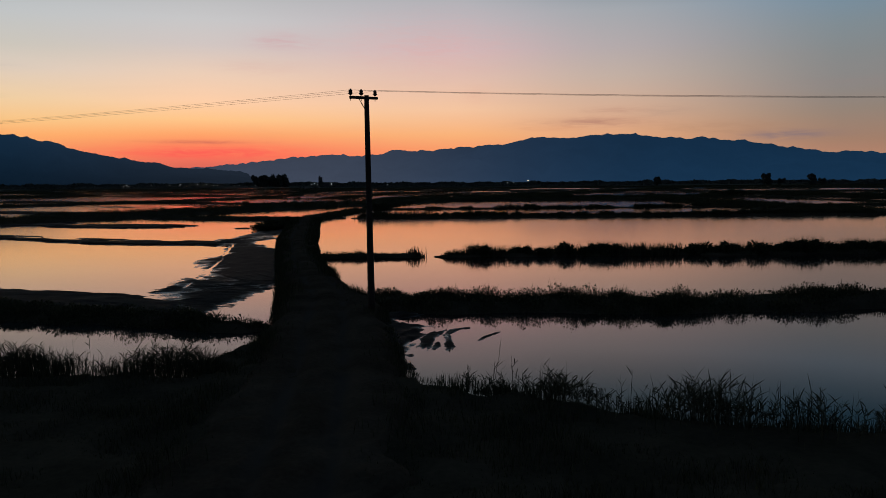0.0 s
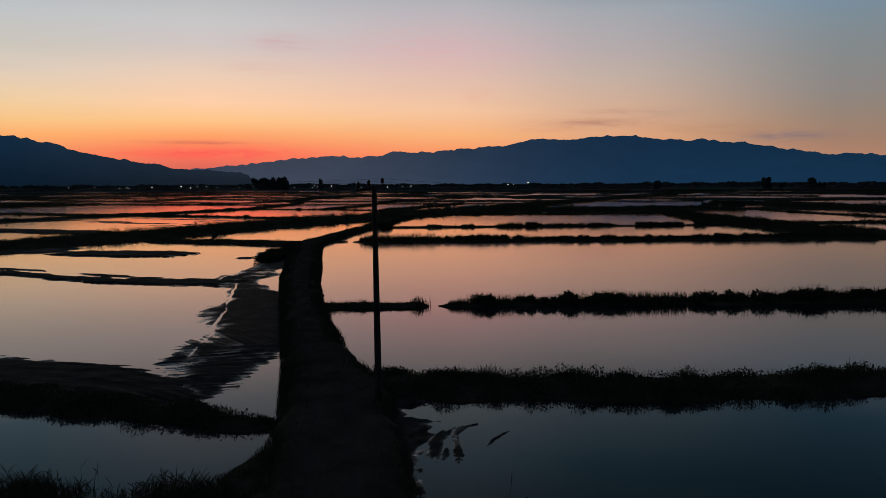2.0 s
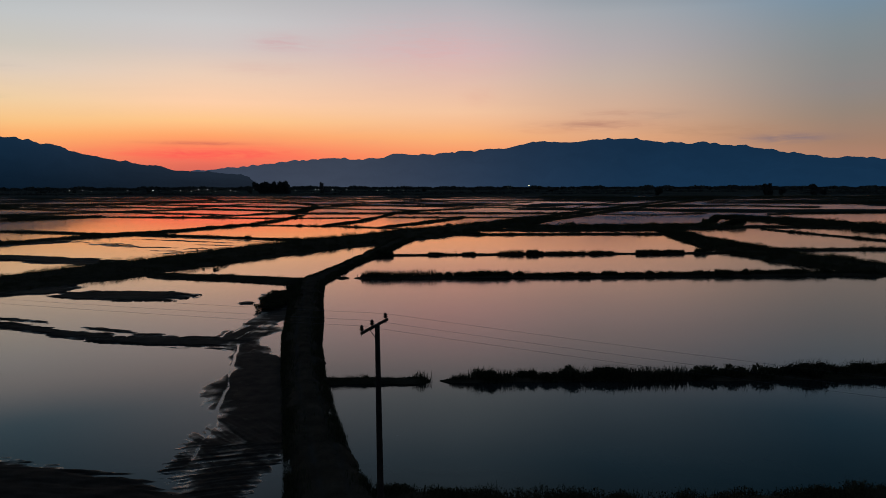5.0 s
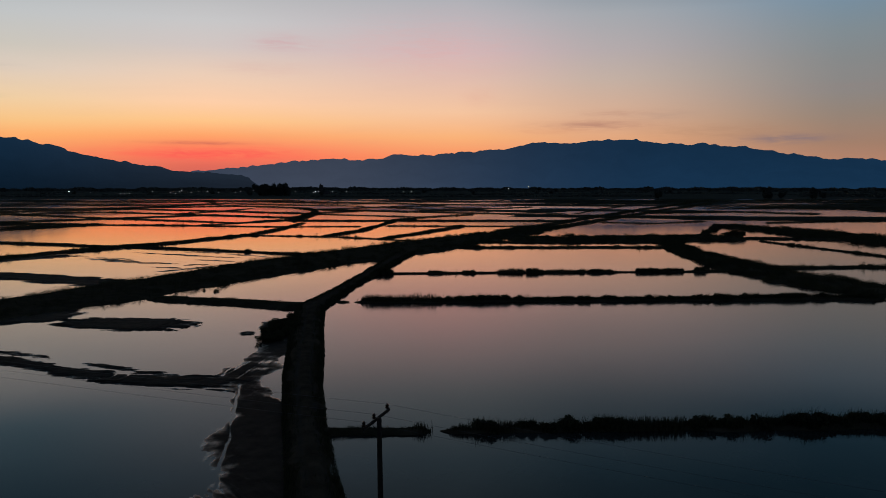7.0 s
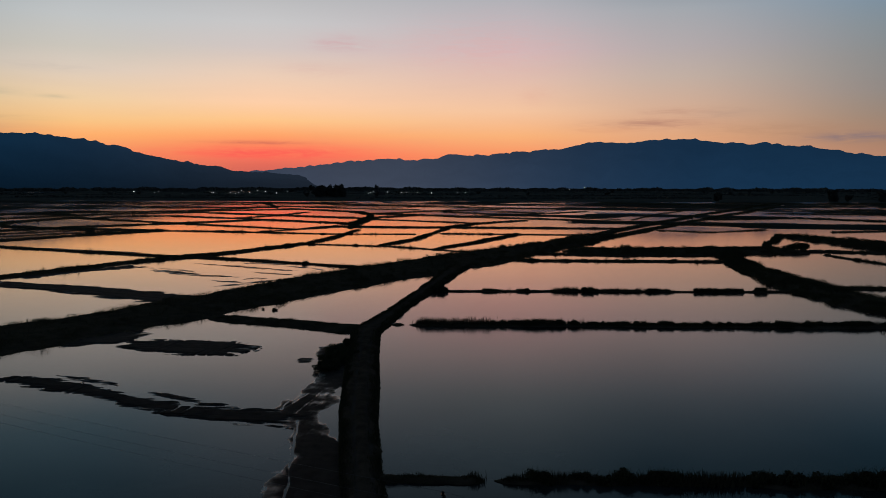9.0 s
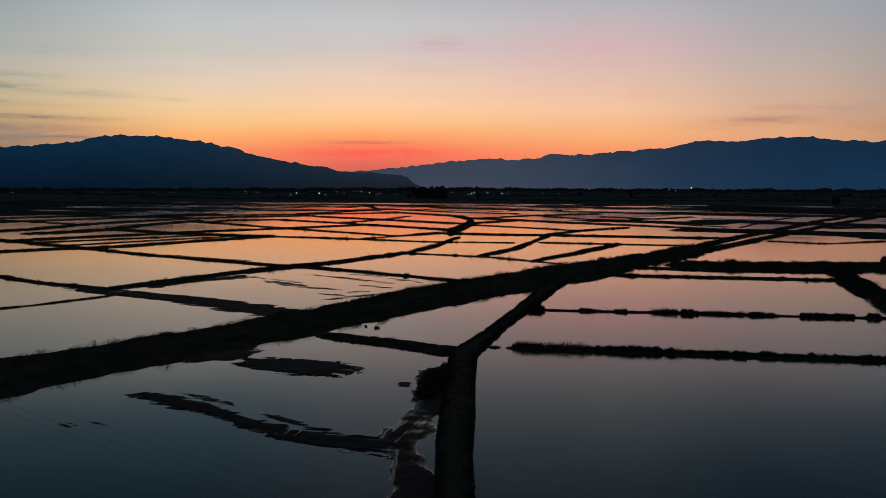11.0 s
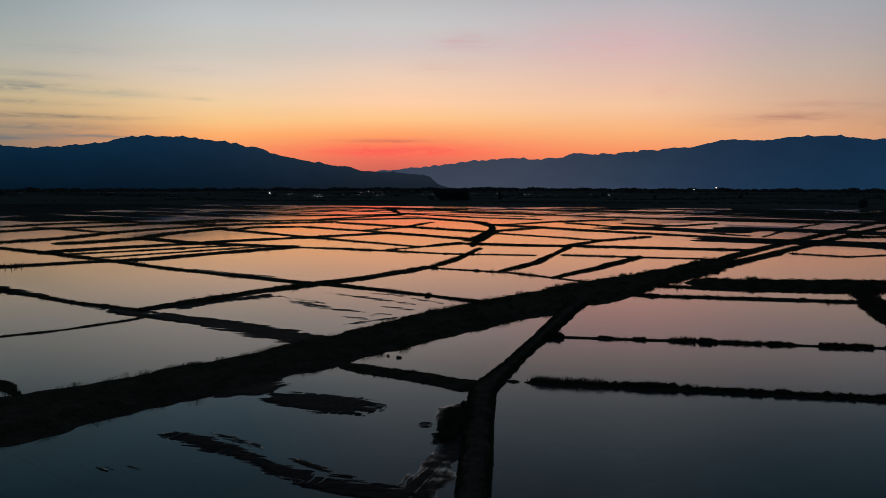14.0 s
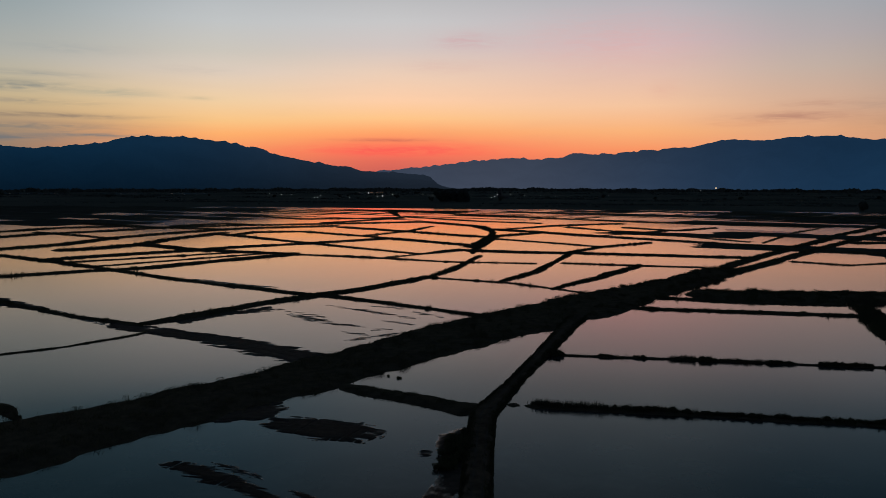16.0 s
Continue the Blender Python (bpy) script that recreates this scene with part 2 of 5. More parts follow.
# the open middle fields are ruffled by the evening breeze, the near and the farther ones lie calmer
sp = n.new("ShaderNodeSeparateXYZ")
l.new(pos, sp.inputs[0])
breeze, lee = n.new("ShaderNodeMapRange"), n.new("ShaderNodeMapRange")
breeze.inputs[1].default_value, breeze.inputs[2].default_value, breeze.inputs[3].default_value, breeze.inputs[4].default_value = 28, 88, 0.0, WATER_BREEZE
lee.inputs[1].default_value, lee.inputs[2].default_value, lee.inputs[3].default_value, lee.inputs[4].default_value = 120, 280, 1.0, WATER_LEE
l.new(sp.outputs[1], breeze.inputs[0])
l.new(sp.outputs[1], lee.inputs[0])
stir = n.new("ShaderNodeMath")
stir.operation = "MULTIPLY"
l.new(breeze.outputs[0], stir.inputs[0])
l.new(lee.outputs[0], stir.inputs[1])
patchy = n.new("ShaderNodeMapRange")
patchy.inputs[1].default_value, patchy.inputs[2].default_value, patchy.inputs[3].default_value, patchy.inputs[4].default_value = 0.35, 0.6, 0.7, 1.2
l.new(gust.outputs[0], patchy.inputs[0])
rough = n.new("ShaderNodeMath")
rough.operation = "MULTIPLY"
l.new(stir.outputs[0], rough.inputs[0])
l.new(patchy.outputs[0], rough.inputs[1])
# beyond, each field is more or less ruffled as its bunds shelter it
plots, open_far, shelter, far_rough = n.new("ShaderNodeTexVoronoi"), n.new("ShaderNodeMapRange"), n.new("ShaderNodeMapRange"), n.new("ShaderNodeMath")
plots.inputs["Scale"].default_value = 0.011
l.new(pos, plots.inputs["Vector"])
hue = n.new("ShaderNodeSeparateColor")
l.new(plots.outputs["Color"], hue.inputs[0])
open_far.inputs[1].default_value, open_far.inputs[2].default_value, open_far.inputs[3].default_value, open_far.inputs[4].default_value = 300, 520, 0.0, 1.0
l.new(sp.outputs[1], open_far.inputs[0])
shelter.inputs[1].default_value, shelter.inputs[2].default_value, shelter.inputs[3].default_value, shelter.inputs[4].default_value = 0.1, 0.5, 0.01, FAR_RUFFLE
l.new(hue.outputs[0], shelter.inputs[0])
# the fields along the middle of the plain lie calmest
mid_line, mid_off, windy, gusty = n.new("ShaderNodeMath"), n.new("ShaderNodeMath"), n.new("ShaderNodeMapRange"), n.new("ShaderNodeMath")
mid_line.operation, mid_off.operation, gusty.operation = "MULTIPLY_ADD", "ABSOLUTE", "MULTIPLY"
mid_line.inputs[1].default_value = 0.29
l.new(sp.outputs[1], mid_line.inputs[0])
l.new(sp.outputs[0], mid_line.inputs[2])
l.new(mid_line.outputs[0], mid_off.inputs[0])
windy.inputs[1].default_value, windy.inputs[2].default_value, windy.inputs[3].default_value, windy.inputs[4].default_value = 110, 300, 0.22, 1.0
l.new(mid_off.outputs[0], windy.inputs[0])
l.new(open_far.outputs[0], gusty.inputs[0])
l.new(windy.outputs[0], gusty.inputs[1])
# so do those under the western mountain and, less so, under the eastern range
western, eastern, lulled, hushed = n.new("ShaderNodeMapRange"), n.new("ShaderNodeMapRange"), n.new("ShaderNodeMath"), n.new("ShaderNodeMath")
eastern.inputs[1].default_value, eastern.inputs[2].default_value, eastern.inputs[3].default_value, eastern.inputs[4].default_value = 70, 190, 1.0, 0.4
l.new(sp.outputs[0], eastern.inputs[0])
western.inputs[1].default_value, western.inputs[2].default_value, western.inputs[3].default_value, western.inputs[4].default_value = -430, -270, 0.3, 1.0
l.new(sp.outputs[0], western.inputs[0])
lulled.operation = hushed.operation = "MULTIPLY"
l.new(western.outputs[0], lulled.inputs[0])
l.new(eastern.outputs[0], lulled.inputs[1])
l.new(gusty.outputs[0], hushed.inputs[0])
l.new(lulled.outputs[0], hushed.inputs[1])
far_rough.operation = "MULTIPLY_ADD"
l.new(hushed.outputs[0], far_rough.inputs[0])
l.new(shelter.outputs[0], far_rough.inputs[1])
l.new(rough.outputs[0], far_rough.inputs[2])
film = n.new("ShaderNodeMath")
film.operation = "ADD"
film.inputs[1].default_value = 0.02
l.new(far_rough.outputs[0], film.inputs[0])
gloss = n.new("ShaderNodeBsdfGlossy")
# the reflection is painted redder between the track and the eastern dikes, less to both sides
west, east, reddened, tone = n.new("ShaderNodeMapRange"), n.new("ShaderNodeMapRange"), n.new("ShaderNodeMath"), n.new("ShaderNodeMix")
for node, x0, x1, v0, v1 in ((west, -45, -14, 0.15, 1.0), (east, 25, 75, 1.0, 0.25)):
    node.inputs[1].default_value, node.inputs[2].default_value, node.inputs[3].default_value, node.inputs[4].default_value = x0, x1, v0, v1
    l.new(sp.outputs[0], node.inputs[0])
reddened.operation, tone.data_type = "MULTIPLY", "RGBA"
l.new(west.outputs[0], reddened.inputs[0])
l.new(east.outputs[0], reddened.inputs[1])
beyond = n.new("ShaderNodeMapRange")
beyond.inputs[1].default_value, beyond.inputs[2].default_value, beyond.inputs[3].default_value, beyond.inputs[4].default_value = 170, 330, 0.0, 1.0
l.new(sp.outputs[1], beyond.inputs[0])
even = n.new("ShaderNodeMix")
even.inputs[3].default_value = 1.0
l.new(beyond.outputs[0], even.inputs[0])
l.new(reddened.outputs[0], even.inputs[2])
tone.inputs[6].default_value, tone.inputs[7].default_value = (*PALER_TINT, 1), (*REDDER_TINT, 1)
l.new(even.outputs[0], tone.inputs[0])
l.new(tone.outputs[2], gloss.inputs["Color"])
l.new(film.outputs[0], gloss.inputs["Roughness"])
silt = n.new("ShaderNodeBsdfDiffuse")
clouds = n.new("ShaderNodeValToRGB")
clouds.color_ramp.elements[0].position, clouds.color_ramp.elements[1].position = 0.35, 0.68
clouds.color_ramp.elements[0].color, clouds.color_ramp.elements[1].color = (0.018, 0.022, 0.022, 1), (0.06, 0.07, 0.066, 1)
l.new(calm.outputs[0], clouds.inputs[0])
l.new(clouds.outputs[0], silt.inputs["Color"])
fres = n.new("ShaderNodeFresnel")
fres.inputs["IOR"].default_value = 1.333
for k in (gloss, fres):
    l.new(bp.outputs[0], k.inputs["Normal"])
mixed = n.new("ShaderNodeMixShader")
sheen = n.new("ShaderNodeMath")
sheen.operation, sheen.use_clamp = "MULTIPLY_ADD", True
sheen.inputs[1].default_value, sheen.inputs[2].default_value = 1.27, -0.035
l.new(fres.outputs[0], sheen.inputs[0])
l.new(sheen.outputs[0], mixed.inputs[0])
l.new(silt.outputs[0], mixed.inputs[1])
l.new(gloss.outputs[0], mixed.inputs[2])
l.new(mixed.outputs[0], n["Material Output"].inputs["Surface"])


def haze_glow_material(name, rock, haze, foot_glow):
    """Far hillside: dull slopes with blue evening haze put in as emission, scaled from foot_glow upwards and paler
    under the afterglow.
    """
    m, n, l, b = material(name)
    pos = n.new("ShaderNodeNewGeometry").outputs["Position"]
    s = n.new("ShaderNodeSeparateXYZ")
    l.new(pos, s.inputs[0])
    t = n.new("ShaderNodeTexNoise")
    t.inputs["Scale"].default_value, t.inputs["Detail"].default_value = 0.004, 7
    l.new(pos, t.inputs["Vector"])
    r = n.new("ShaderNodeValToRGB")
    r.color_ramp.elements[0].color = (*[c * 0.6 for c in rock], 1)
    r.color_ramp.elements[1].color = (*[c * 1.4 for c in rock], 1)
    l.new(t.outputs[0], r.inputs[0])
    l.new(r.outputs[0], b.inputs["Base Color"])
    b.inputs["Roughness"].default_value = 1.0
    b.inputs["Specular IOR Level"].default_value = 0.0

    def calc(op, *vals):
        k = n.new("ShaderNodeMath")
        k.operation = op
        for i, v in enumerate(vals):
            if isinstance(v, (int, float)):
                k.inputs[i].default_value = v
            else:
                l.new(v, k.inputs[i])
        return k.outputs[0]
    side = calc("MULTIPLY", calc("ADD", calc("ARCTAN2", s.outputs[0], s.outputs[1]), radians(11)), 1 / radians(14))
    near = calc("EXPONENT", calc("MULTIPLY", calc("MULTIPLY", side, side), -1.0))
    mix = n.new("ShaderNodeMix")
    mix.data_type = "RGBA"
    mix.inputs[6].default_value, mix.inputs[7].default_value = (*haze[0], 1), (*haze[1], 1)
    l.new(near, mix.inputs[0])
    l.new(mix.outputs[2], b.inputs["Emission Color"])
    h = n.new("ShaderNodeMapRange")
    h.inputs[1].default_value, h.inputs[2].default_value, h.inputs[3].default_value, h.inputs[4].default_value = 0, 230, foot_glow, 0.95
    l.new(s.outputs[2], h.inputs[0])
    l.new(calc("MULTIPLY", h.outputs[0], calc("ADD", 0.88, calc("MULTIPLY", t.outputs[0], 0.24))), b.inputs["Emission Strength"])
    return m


def lamp_material(name, colour, strength):
    m, n, l, b = material(name)
    b.inputs["Base Color"].default_value = (*colour, 1)
    b.inputs["Emission Color"].default_value = (*colour, 1)
    b.inputs["Emission Strength"].default_value = strength
    return m


# ---- builders ----
rng = np.random.default_rng(7)


def mesh_object(name, verts, faces, mat, parent=None, smooth=True):
    me = bpy.data.meshes.new(name)
    verts, faces = np.asarray(verts, np.float32), np.asarray(faces, np.int32)
    k = faces.shape[1]
    me.vertices.add(len(verts))
    me.vertices.foreach_set("co", verts.ravel())
    me.loops.add(faces.size)
    me.loops.foreach_set("vertex_index", faces.ravel())
    me.polygons.add(len(faces))
    me.polygons.foreach_set("loop_start", np.arange(0, faces.size, k, dtype=np.int32))
    me.polygons.foreach_set("use_smooth", np.full(len(faces), smooth))
    me.update(calc_edges=True)
    me.materials.append(mat)
    ob = new(name, me)
    ob.parent = parent
    return ob


def part(name, bm, mat, parent=None, label="", smooth=True):
    me = bpy.data.meshes.new(name)
    for f in bm.faces:
        f.smooth = smooth
    bm.to_mesh(me)
    bm.free()
    me.materials.append(mat)
    ob = new(name, me)
    ob.parent = parent
    return tagged(ob, label) if label else ob


def grid_faces(rows, cols):
    i = np.arange((rows - 1) * cols).reshape(rows - 1, cols)[:, :-1].ravel()
    return np.stack([i, i + 1, i + cols + 1, i + cols], 1)


def value_noise(x, y, seed=0):
    """Smooth noise from -1 to 1 on a lattice of one metre."""
    xi, yi = np.floor(x).astype(np.int64), np.floor(y).astype(np.int64)
    fx, fy = x - xi, y - yi
    fx, fy = fx * fx * (3 - 2 * fx), fy * fy * (3 - 2 * fy)

    def h(a, c):
        k = (a * 374761393 + c * 668265263 + seed * 974634533) & 0x7FFFFFFF
        k = ((k ^ (k >> 13)) * 1274126177) & 0x7FFFFFFF
        return ((k ^ (k >> 16)) & 0xFFFF) / 32767.5 - 1
    return (h(xi, yi) * (1 - fx) + h(xi + 1, yi) * fx) * (1 - fy) + (h(xi, yi + 1) * (1 - fx) + h(xi + 1, yi + 1) * fx) * fy


def fractal(x, y, seed=0, octaves=4):
    return sum(value_noise(x * 2 ** k, y * 2 ** k, seed + k) * 0.5 ** k for k in range(octaves))


def resample(pts, step, wid=None):
    """Points along a gently rounded polyline, with the interpolated width and the side direction."""
    p = np.array(pts, float)
    seg = np.linalg.norm(np.diff(p, axis=0), axis=1)
    s = np.concatenate([[0], np.cumsum(seg)])
    n = max(int(s[-1] / step), 3)
    q = np.linspace(0, s[-1], n + 1)
    xy = np.stack([np.interp(q, s, p[:, k]) for k in (0, 1)], 1)
    for _ in range(2):
        xy[1:-1] = (xy[:-2] + 2 * xy[1:-1] + xy[2:]) / 4
    w = np.interp(q, s, wid) if wid is not None else None
    d = np.gradient(xy, axis=0)
    d /= np.linalg.norm(d, axis=1)[:, None]
    return xy, q, w, np.stack([-d[:, 1], d[:, 0]], 1)


def blades(xyz, height, width, store):
    """Upright bent blades at the points xyz."""
    n = len(xyz)
    a = rng.uniform(0, 2 * math.pi, n)
    side = np.stack([np.cos(a), np.sin(a), np.zeros(n)], 1) * (width / 2)[:, None]
    b = rng.uniform(0, 2 * math.pi, n)
    lean = np.stack([np.cos(b), np.sin(b), np.zeros(n)], 1) * (height * rng.uniform(0.05, 0.4, n))[:, None]
    up = np.zeros((n, 3))
    up[:, 2] = height
    v = np.stack([xyz - side, xyz + side, xyz - side * 0.8 + lean * 0.3 + up * 0.55, xyz + side * 0.8 + lean * 0.3 + up * 0.55, xyz + lean + up], 1)
    store.append(v.reshape(-1, 3).astype(np.float32))


def leaves(xyz, size, store):
    """Small leaf triangles turned every way, for thick growth."""
    n = len(xyz)
    v = xyz[:, None, :] + rng.normal(0, 1, (n, 3, 3)) * size[:, None, None] * np.array([0.6, 0.6, 0.8])
    store.append(v.reshape(-1, 3).astype(np.float32))


def blade_object(name, chunks, mat, leaf_chunks=()):
    v = np.concatenate(chunks)
    i = np.arange(0, len(v), 5)
    f = [np.stack([i, i + 1, i + 3], 1), np.stack([i, i + 3, i + 2], 1), np.stack([i + 2, i + 3, i + 4], 1)]
    if leaf_chunks:
        lv = np.concatenate(leaf_chunks)
        f.append(np.arange(len(lv)).reshape(-1, 3) + len(v))
        v = np.concatenate([v, lv])
    return mesh_object(name, v, np.concatenate(f), mat, smooth=False)


U = np.array([-1.25, -1.0, -0.82, -0.5, 0.0, 0.5, 0.82, 1.0, 1.25])
Z = np.array([-0.45, -0.02, 0.5, 0.9, 1.0, 0.9, 0.5, -0.02, -0.45])
dike_count = [0]
DIKE_LINES = []        # centre lines of the dikes in the middle distance, for the bushes on them
LEAFAGE = 5.4          # how thickly the dikes are overgrown


def dike(pts, widths, veg, name="dike", label="dark earthen dike overgrown with grass between flooded paddies", thick=1.0):
    """An earth bund along pts, as wide as widths at the water line, with grass about veg high."""
    k = dike_count[0] = dike_count[0] + 1
    dist = max(20.0, min(np.linalg.norm(np.array(q)) for q in pts))
    veg += 0.15 if 230 < dist < 330 else 0.4 if dist > 330 else 0.0            # the far bunds stand unmown
    xy, s, w, side = resample(pts, min(max(dist / 220, 0.3), 3.0), widths)
    bend = (0.35 + dist / 700) * fractal(s / (9 + dist / 14), s * 0 + 4.5, 17 + k, 2) * np.clip(np.minimum(s, s[-1] - s) / 12, 0, 1)
    xy = xy + side * bend[:, None]
    w = np.maximum(w, 1.3 if dist < 90 else 0.7)
    n = len(xy)
    seed = 40 + 7 * k
    amp = np.minimum(0.26 * w, 0.35 + 0.03 * w) * (1 + dist / 500)
    wave = 2.2 + dist / 60

    def half_width(shift):
        return np.maximum(w / 2 + amp * (0.7 * fractal(s / (wave * 2.5), s * 0 + shift, seed, 2) + 0.5 * fractal(s / wave * 1.3, s * 0 + shift, seed + 3, 2)), 0.25)
    wl_, wr_ = half_width(0.0), half_width(9.0)
    top = np.clip(0.22 + 0.04 * w, 0.25, 0.6) * (1 + 0.2 * fractal(s / 5, s * 0 + 3, seed)) * thick
    # the ends run out into the water
    end = np.clip(np.minimum(s, s[-1] - s) / (0.8 + 0.2 * w) + 0.15, 0, 1)
    verts = np.zeros((n, len(U), 3))
    for j, (u, z) in enumerate(zip(U, Z)):
        half = np.where(u < 0, wl_, wr_) * end
        verts[:, j, :2] = xy + side * (u * half)[:, None]
        verts[:, j, 2] = np.where(z > 0, z * top * end, z) + (0.06 * fractal(s * 1.3 + j * 5, s * 0 + j, seed + 11) if z > 0.1 else 0)
    ob = mesh_object(name, verts.reshape(-1, 3), grid_faces(n, len(U)), BANK)
    tagged(ob, label, "dike", "paddy dikes")
    if 225 < dist < 620 and w.mean() < 12:
        DIKE_LINES.append(xy)
    if veg <= 0:
        return ob
    zone = "near" if dist < 100 else "mid" if dist < 330 else "far"
    away = np.maximum(np.hypot(xy[:, 0], xy[:, 1]), 20)
    bw = np.clip(away / 1900, 0.02, 0.35)
    dens = (2.6 + 0.9 * np.minimum(w, 8)) / bw * (0.85 if zone == "near" else 0.42 if zone == "mid" else 0.26)
    cum = np.concatenate([[0], np.cumsum((dens[1:] + dens[:-1]) / 2 * np.diff(s))])
    count = int(min(cum[-1], 60000))
    size = 0.35 + 0.45 * veg + dist / 700              # how wide a tuft is
    tufts = max(int(s[-1] / size * (1.3 + 0.3 * min(w.mean(), 7))), 4)
    tt = np.interp(rng.uniform(0, cum[-1], tufts), cum, np.arange(n)).clip(0, n - 1.001)
    tu = rng.uniform(-1, 1, tufts)
    tu = np.sign(tu) * np.abs(tu) ** 0.6
    wavy = fractal(tt * (s[1] - s[0]) / (2.5 + veg + dist / 45), tu * 0.3, seed + 21, 3)
    th = np.clip(0.62 + (0.3 if veg > 1.1 else 1.25) * wavy, 0.16, 1.7) * rng.uniform(0.6, 1.15, tufts)
    if veg < 1.1 and dist < 900:
        th *= np.where(rng.random(tufts) < 0.10, 2.0, 0.8)      # single bushy clumps

    def scatter(m, stray):
        own = rng.integers(0, tufts, m)
        loose = rng.random(m) < stray
        ds, du = rng.normal(0, 0.45, m) * size, rng.normal(0, 0.45, m) * size
        at = np.where(loose, np.interp(rng.uniform(0, cum[-1], m), cum, np.arange(n)), tt[own] + ds / (s[1] - s[0]))
        ok = (at >= 0) & (at < n - 1.001)
        own, loose, ds, du, at = own[ok], loose[ok], ds[ok], du[ok], at[ok]
        m = len(at)
        i = at.astype(int)
        fr = (at - i)[:, None]
        half = np.where(tu[own] < 0, wl_[i], wr_[i]) * end[i]
        u = np.where(loose, rng.uniform(-1, 1, m), tu[own] + du / np.maximum(half, 0.3)).clip(-1.2, 1.2)
        p = np.zeros((m, 3))
        p[:, :2] = xy[i] * (1 - fr) + xy[i + 1] * fr + side[i] * (u * half)[:, None]
        p[:, 2] = np.maximum((1 - np.abs(u) ** 2.4) * top[i] * end[i] - 0.05, -0.05)
        dome = np.exp(-(ds ** 2 + du ** 2) / (size ** 2 * 0.6))
        fade = np.clip((np.minimum(s[i], s[-1] - s[i]) + 0.2) / (0.6 + 1.1 * veg), 0.15, 1)
        return p, fade * veg * np.where(loose, 0.4, th[own] * (0.4 + 0.75 * dome)), bw[i]
    p, h, wide = scatter(count // 2, 0.35)
    h = h * rng.uniform(0.5, 1.05, len(h)) * (0.85 if zone == "near" else 0.72) + 0.05
    mine, small = [], []
    blades(p, h, wide * rng.uniform(0.6, 1.5, len(h)) * 1.1, mine)
    leaf = max(float(np.median(bw)) * 1.5, 0.055 * veg)
    many = int((0.62 if zone == "far" else 1.0) * min(s[-1] * (0.5 + 0.16 * min(w.mean(), 8)) * veg * LEAFAGE / leaf ** 2, 110000 if zone == "near" or veg > 2 else 30000))
    p, h, wide = scatter(many, 0.12)
    p[:, 2] += h * rng.uniform(0.0, 1.0, len(h)) ** (1.7 if zone == "near" else 1.2) * (0.75 if veg > 2 else 0.66)
    leaves(p, np.maximum(wide * (0.9 if zone == "far" else 1.3), 0.055 * veg) * rng.uniform(0.5, 1.15, len(h)), small)
    fringe = blade_object("grass", mine, GRASS, small)
    fringe.parent = ob
    tagged(fringe, "dark grass and sedge", kind="stuff")
    return ob


# ---- ground and water ----
def sheet(name, x0, x1, y0, y1, z, mat, label, n=24):
    x, y = np.meshgrid(np.linspace(x0, x1, n), np.linspace(y0, y1, n))
    ob = mesh_object(name, np.stack([x.ravel(), y.ravel(), np.full(x.size, z)], 1), grid_faces(n, n), mat)
    return tagged(ob, label, name, kind="structure")


sheet("ground", -4900, 4900, -4900, 4900, -0.5, PLAIN, "flat dark farmland reaching to the foot of the hills", 60)
sheet("water", -665, 1150, 11, 1150, 0.0, WATER, "still flooded paddy water mirroring the dusk sky")

for k, (px0, px1, py0, py1) in enumerate(((-1420, -1310, 2190, 2290), (-1990, -1800, 2120, 2230), (-1720, -1540, 2230, 2300), (-2260, -2120, 2050, 2200), (-905, -860, 2450, 2560), (-900, -840, 2640, 2700))):
    sheet("water_%d" % (k + 2), px0, px1, py0, py1, 0.0, WATER, "thin far pond on the dark plain", 4)

# ---- dirt track ----
TL = [(-60, -6.0), (15, -6.3), (26, -6.9), (33, -7.5), (36, -8.0), (42.5, -9.2), (47, -10.2), (57, -12.3), (67, -14.5), (85, -18.2), (113, -22.9), (130, -25.4), (137, -25.3), (154, -22.7), (187, -19.6), (225, -16.6), (256, -14.0)]
TR = [(-60, -0.4), (15, -0.5), (23, -0.8), (26, -1.4), (31, -2.1), (39, -3.2), (42, -4.55), (46, -5.85), (48, -6.45), (53, -7.75), (60, -9.35), (68, -11.1), (81, -13.5), (97, -15.8), (113, -18.4), (131, -20.9), (141, -20.3), (160, -19.0), (190, -15.4), (205, -13.8), (225, -11.6), (243, -8.8), (256, -6.8)]
TC = [(-60, -3.0), (15, -3.1), (22, -3.7), (40, -6.0), (60, -11.0), (85, -16.0), (113, -20.3), (131, -22.9), (137, -22.4), (154, -20.2), (187, -17.5), (225, -13.5), (256, -10.0)]


def along(table, y):
    a = np.array(table)
    return np.interp(y, a[:, 0], a[:, 1])


ys = np.concatenate([np.arange(-60, 10, 2.0), np.arange(10, 60, 0.25), np.arange(60, 254.1, 0.6)])
us = np.concatenate([[-0.12, -0.04], np.linspace(0, 1, 61), [1.04, 1.12]])
yy, uu = np.meshgrid(ys, us, indexing="ij")
left = along(TL, ys) + 0.3 * fractal(ys / 2.5, ys * 0, 3)
right = along(TR, ys) + 0.3 * fractal(ys / 2.5, ys * 0, 8)
xx = left[:, None] + (right - left)[:, None] * uu
edge = np.minimum(xx - left[:, None], right[:, None] - xx)
zz = -0.45 + 1.0 * (np.clip((edge + 0.35) / 1.1, 0, 1) ** 0.7) + 0.05 * fractal(xx * 1.2, yy * 1.2, 5) + 0.03 * fractal(xx * 5, yy * 5, 15)
off_c = np.abs(xx - along(TC, ys)[:, None])
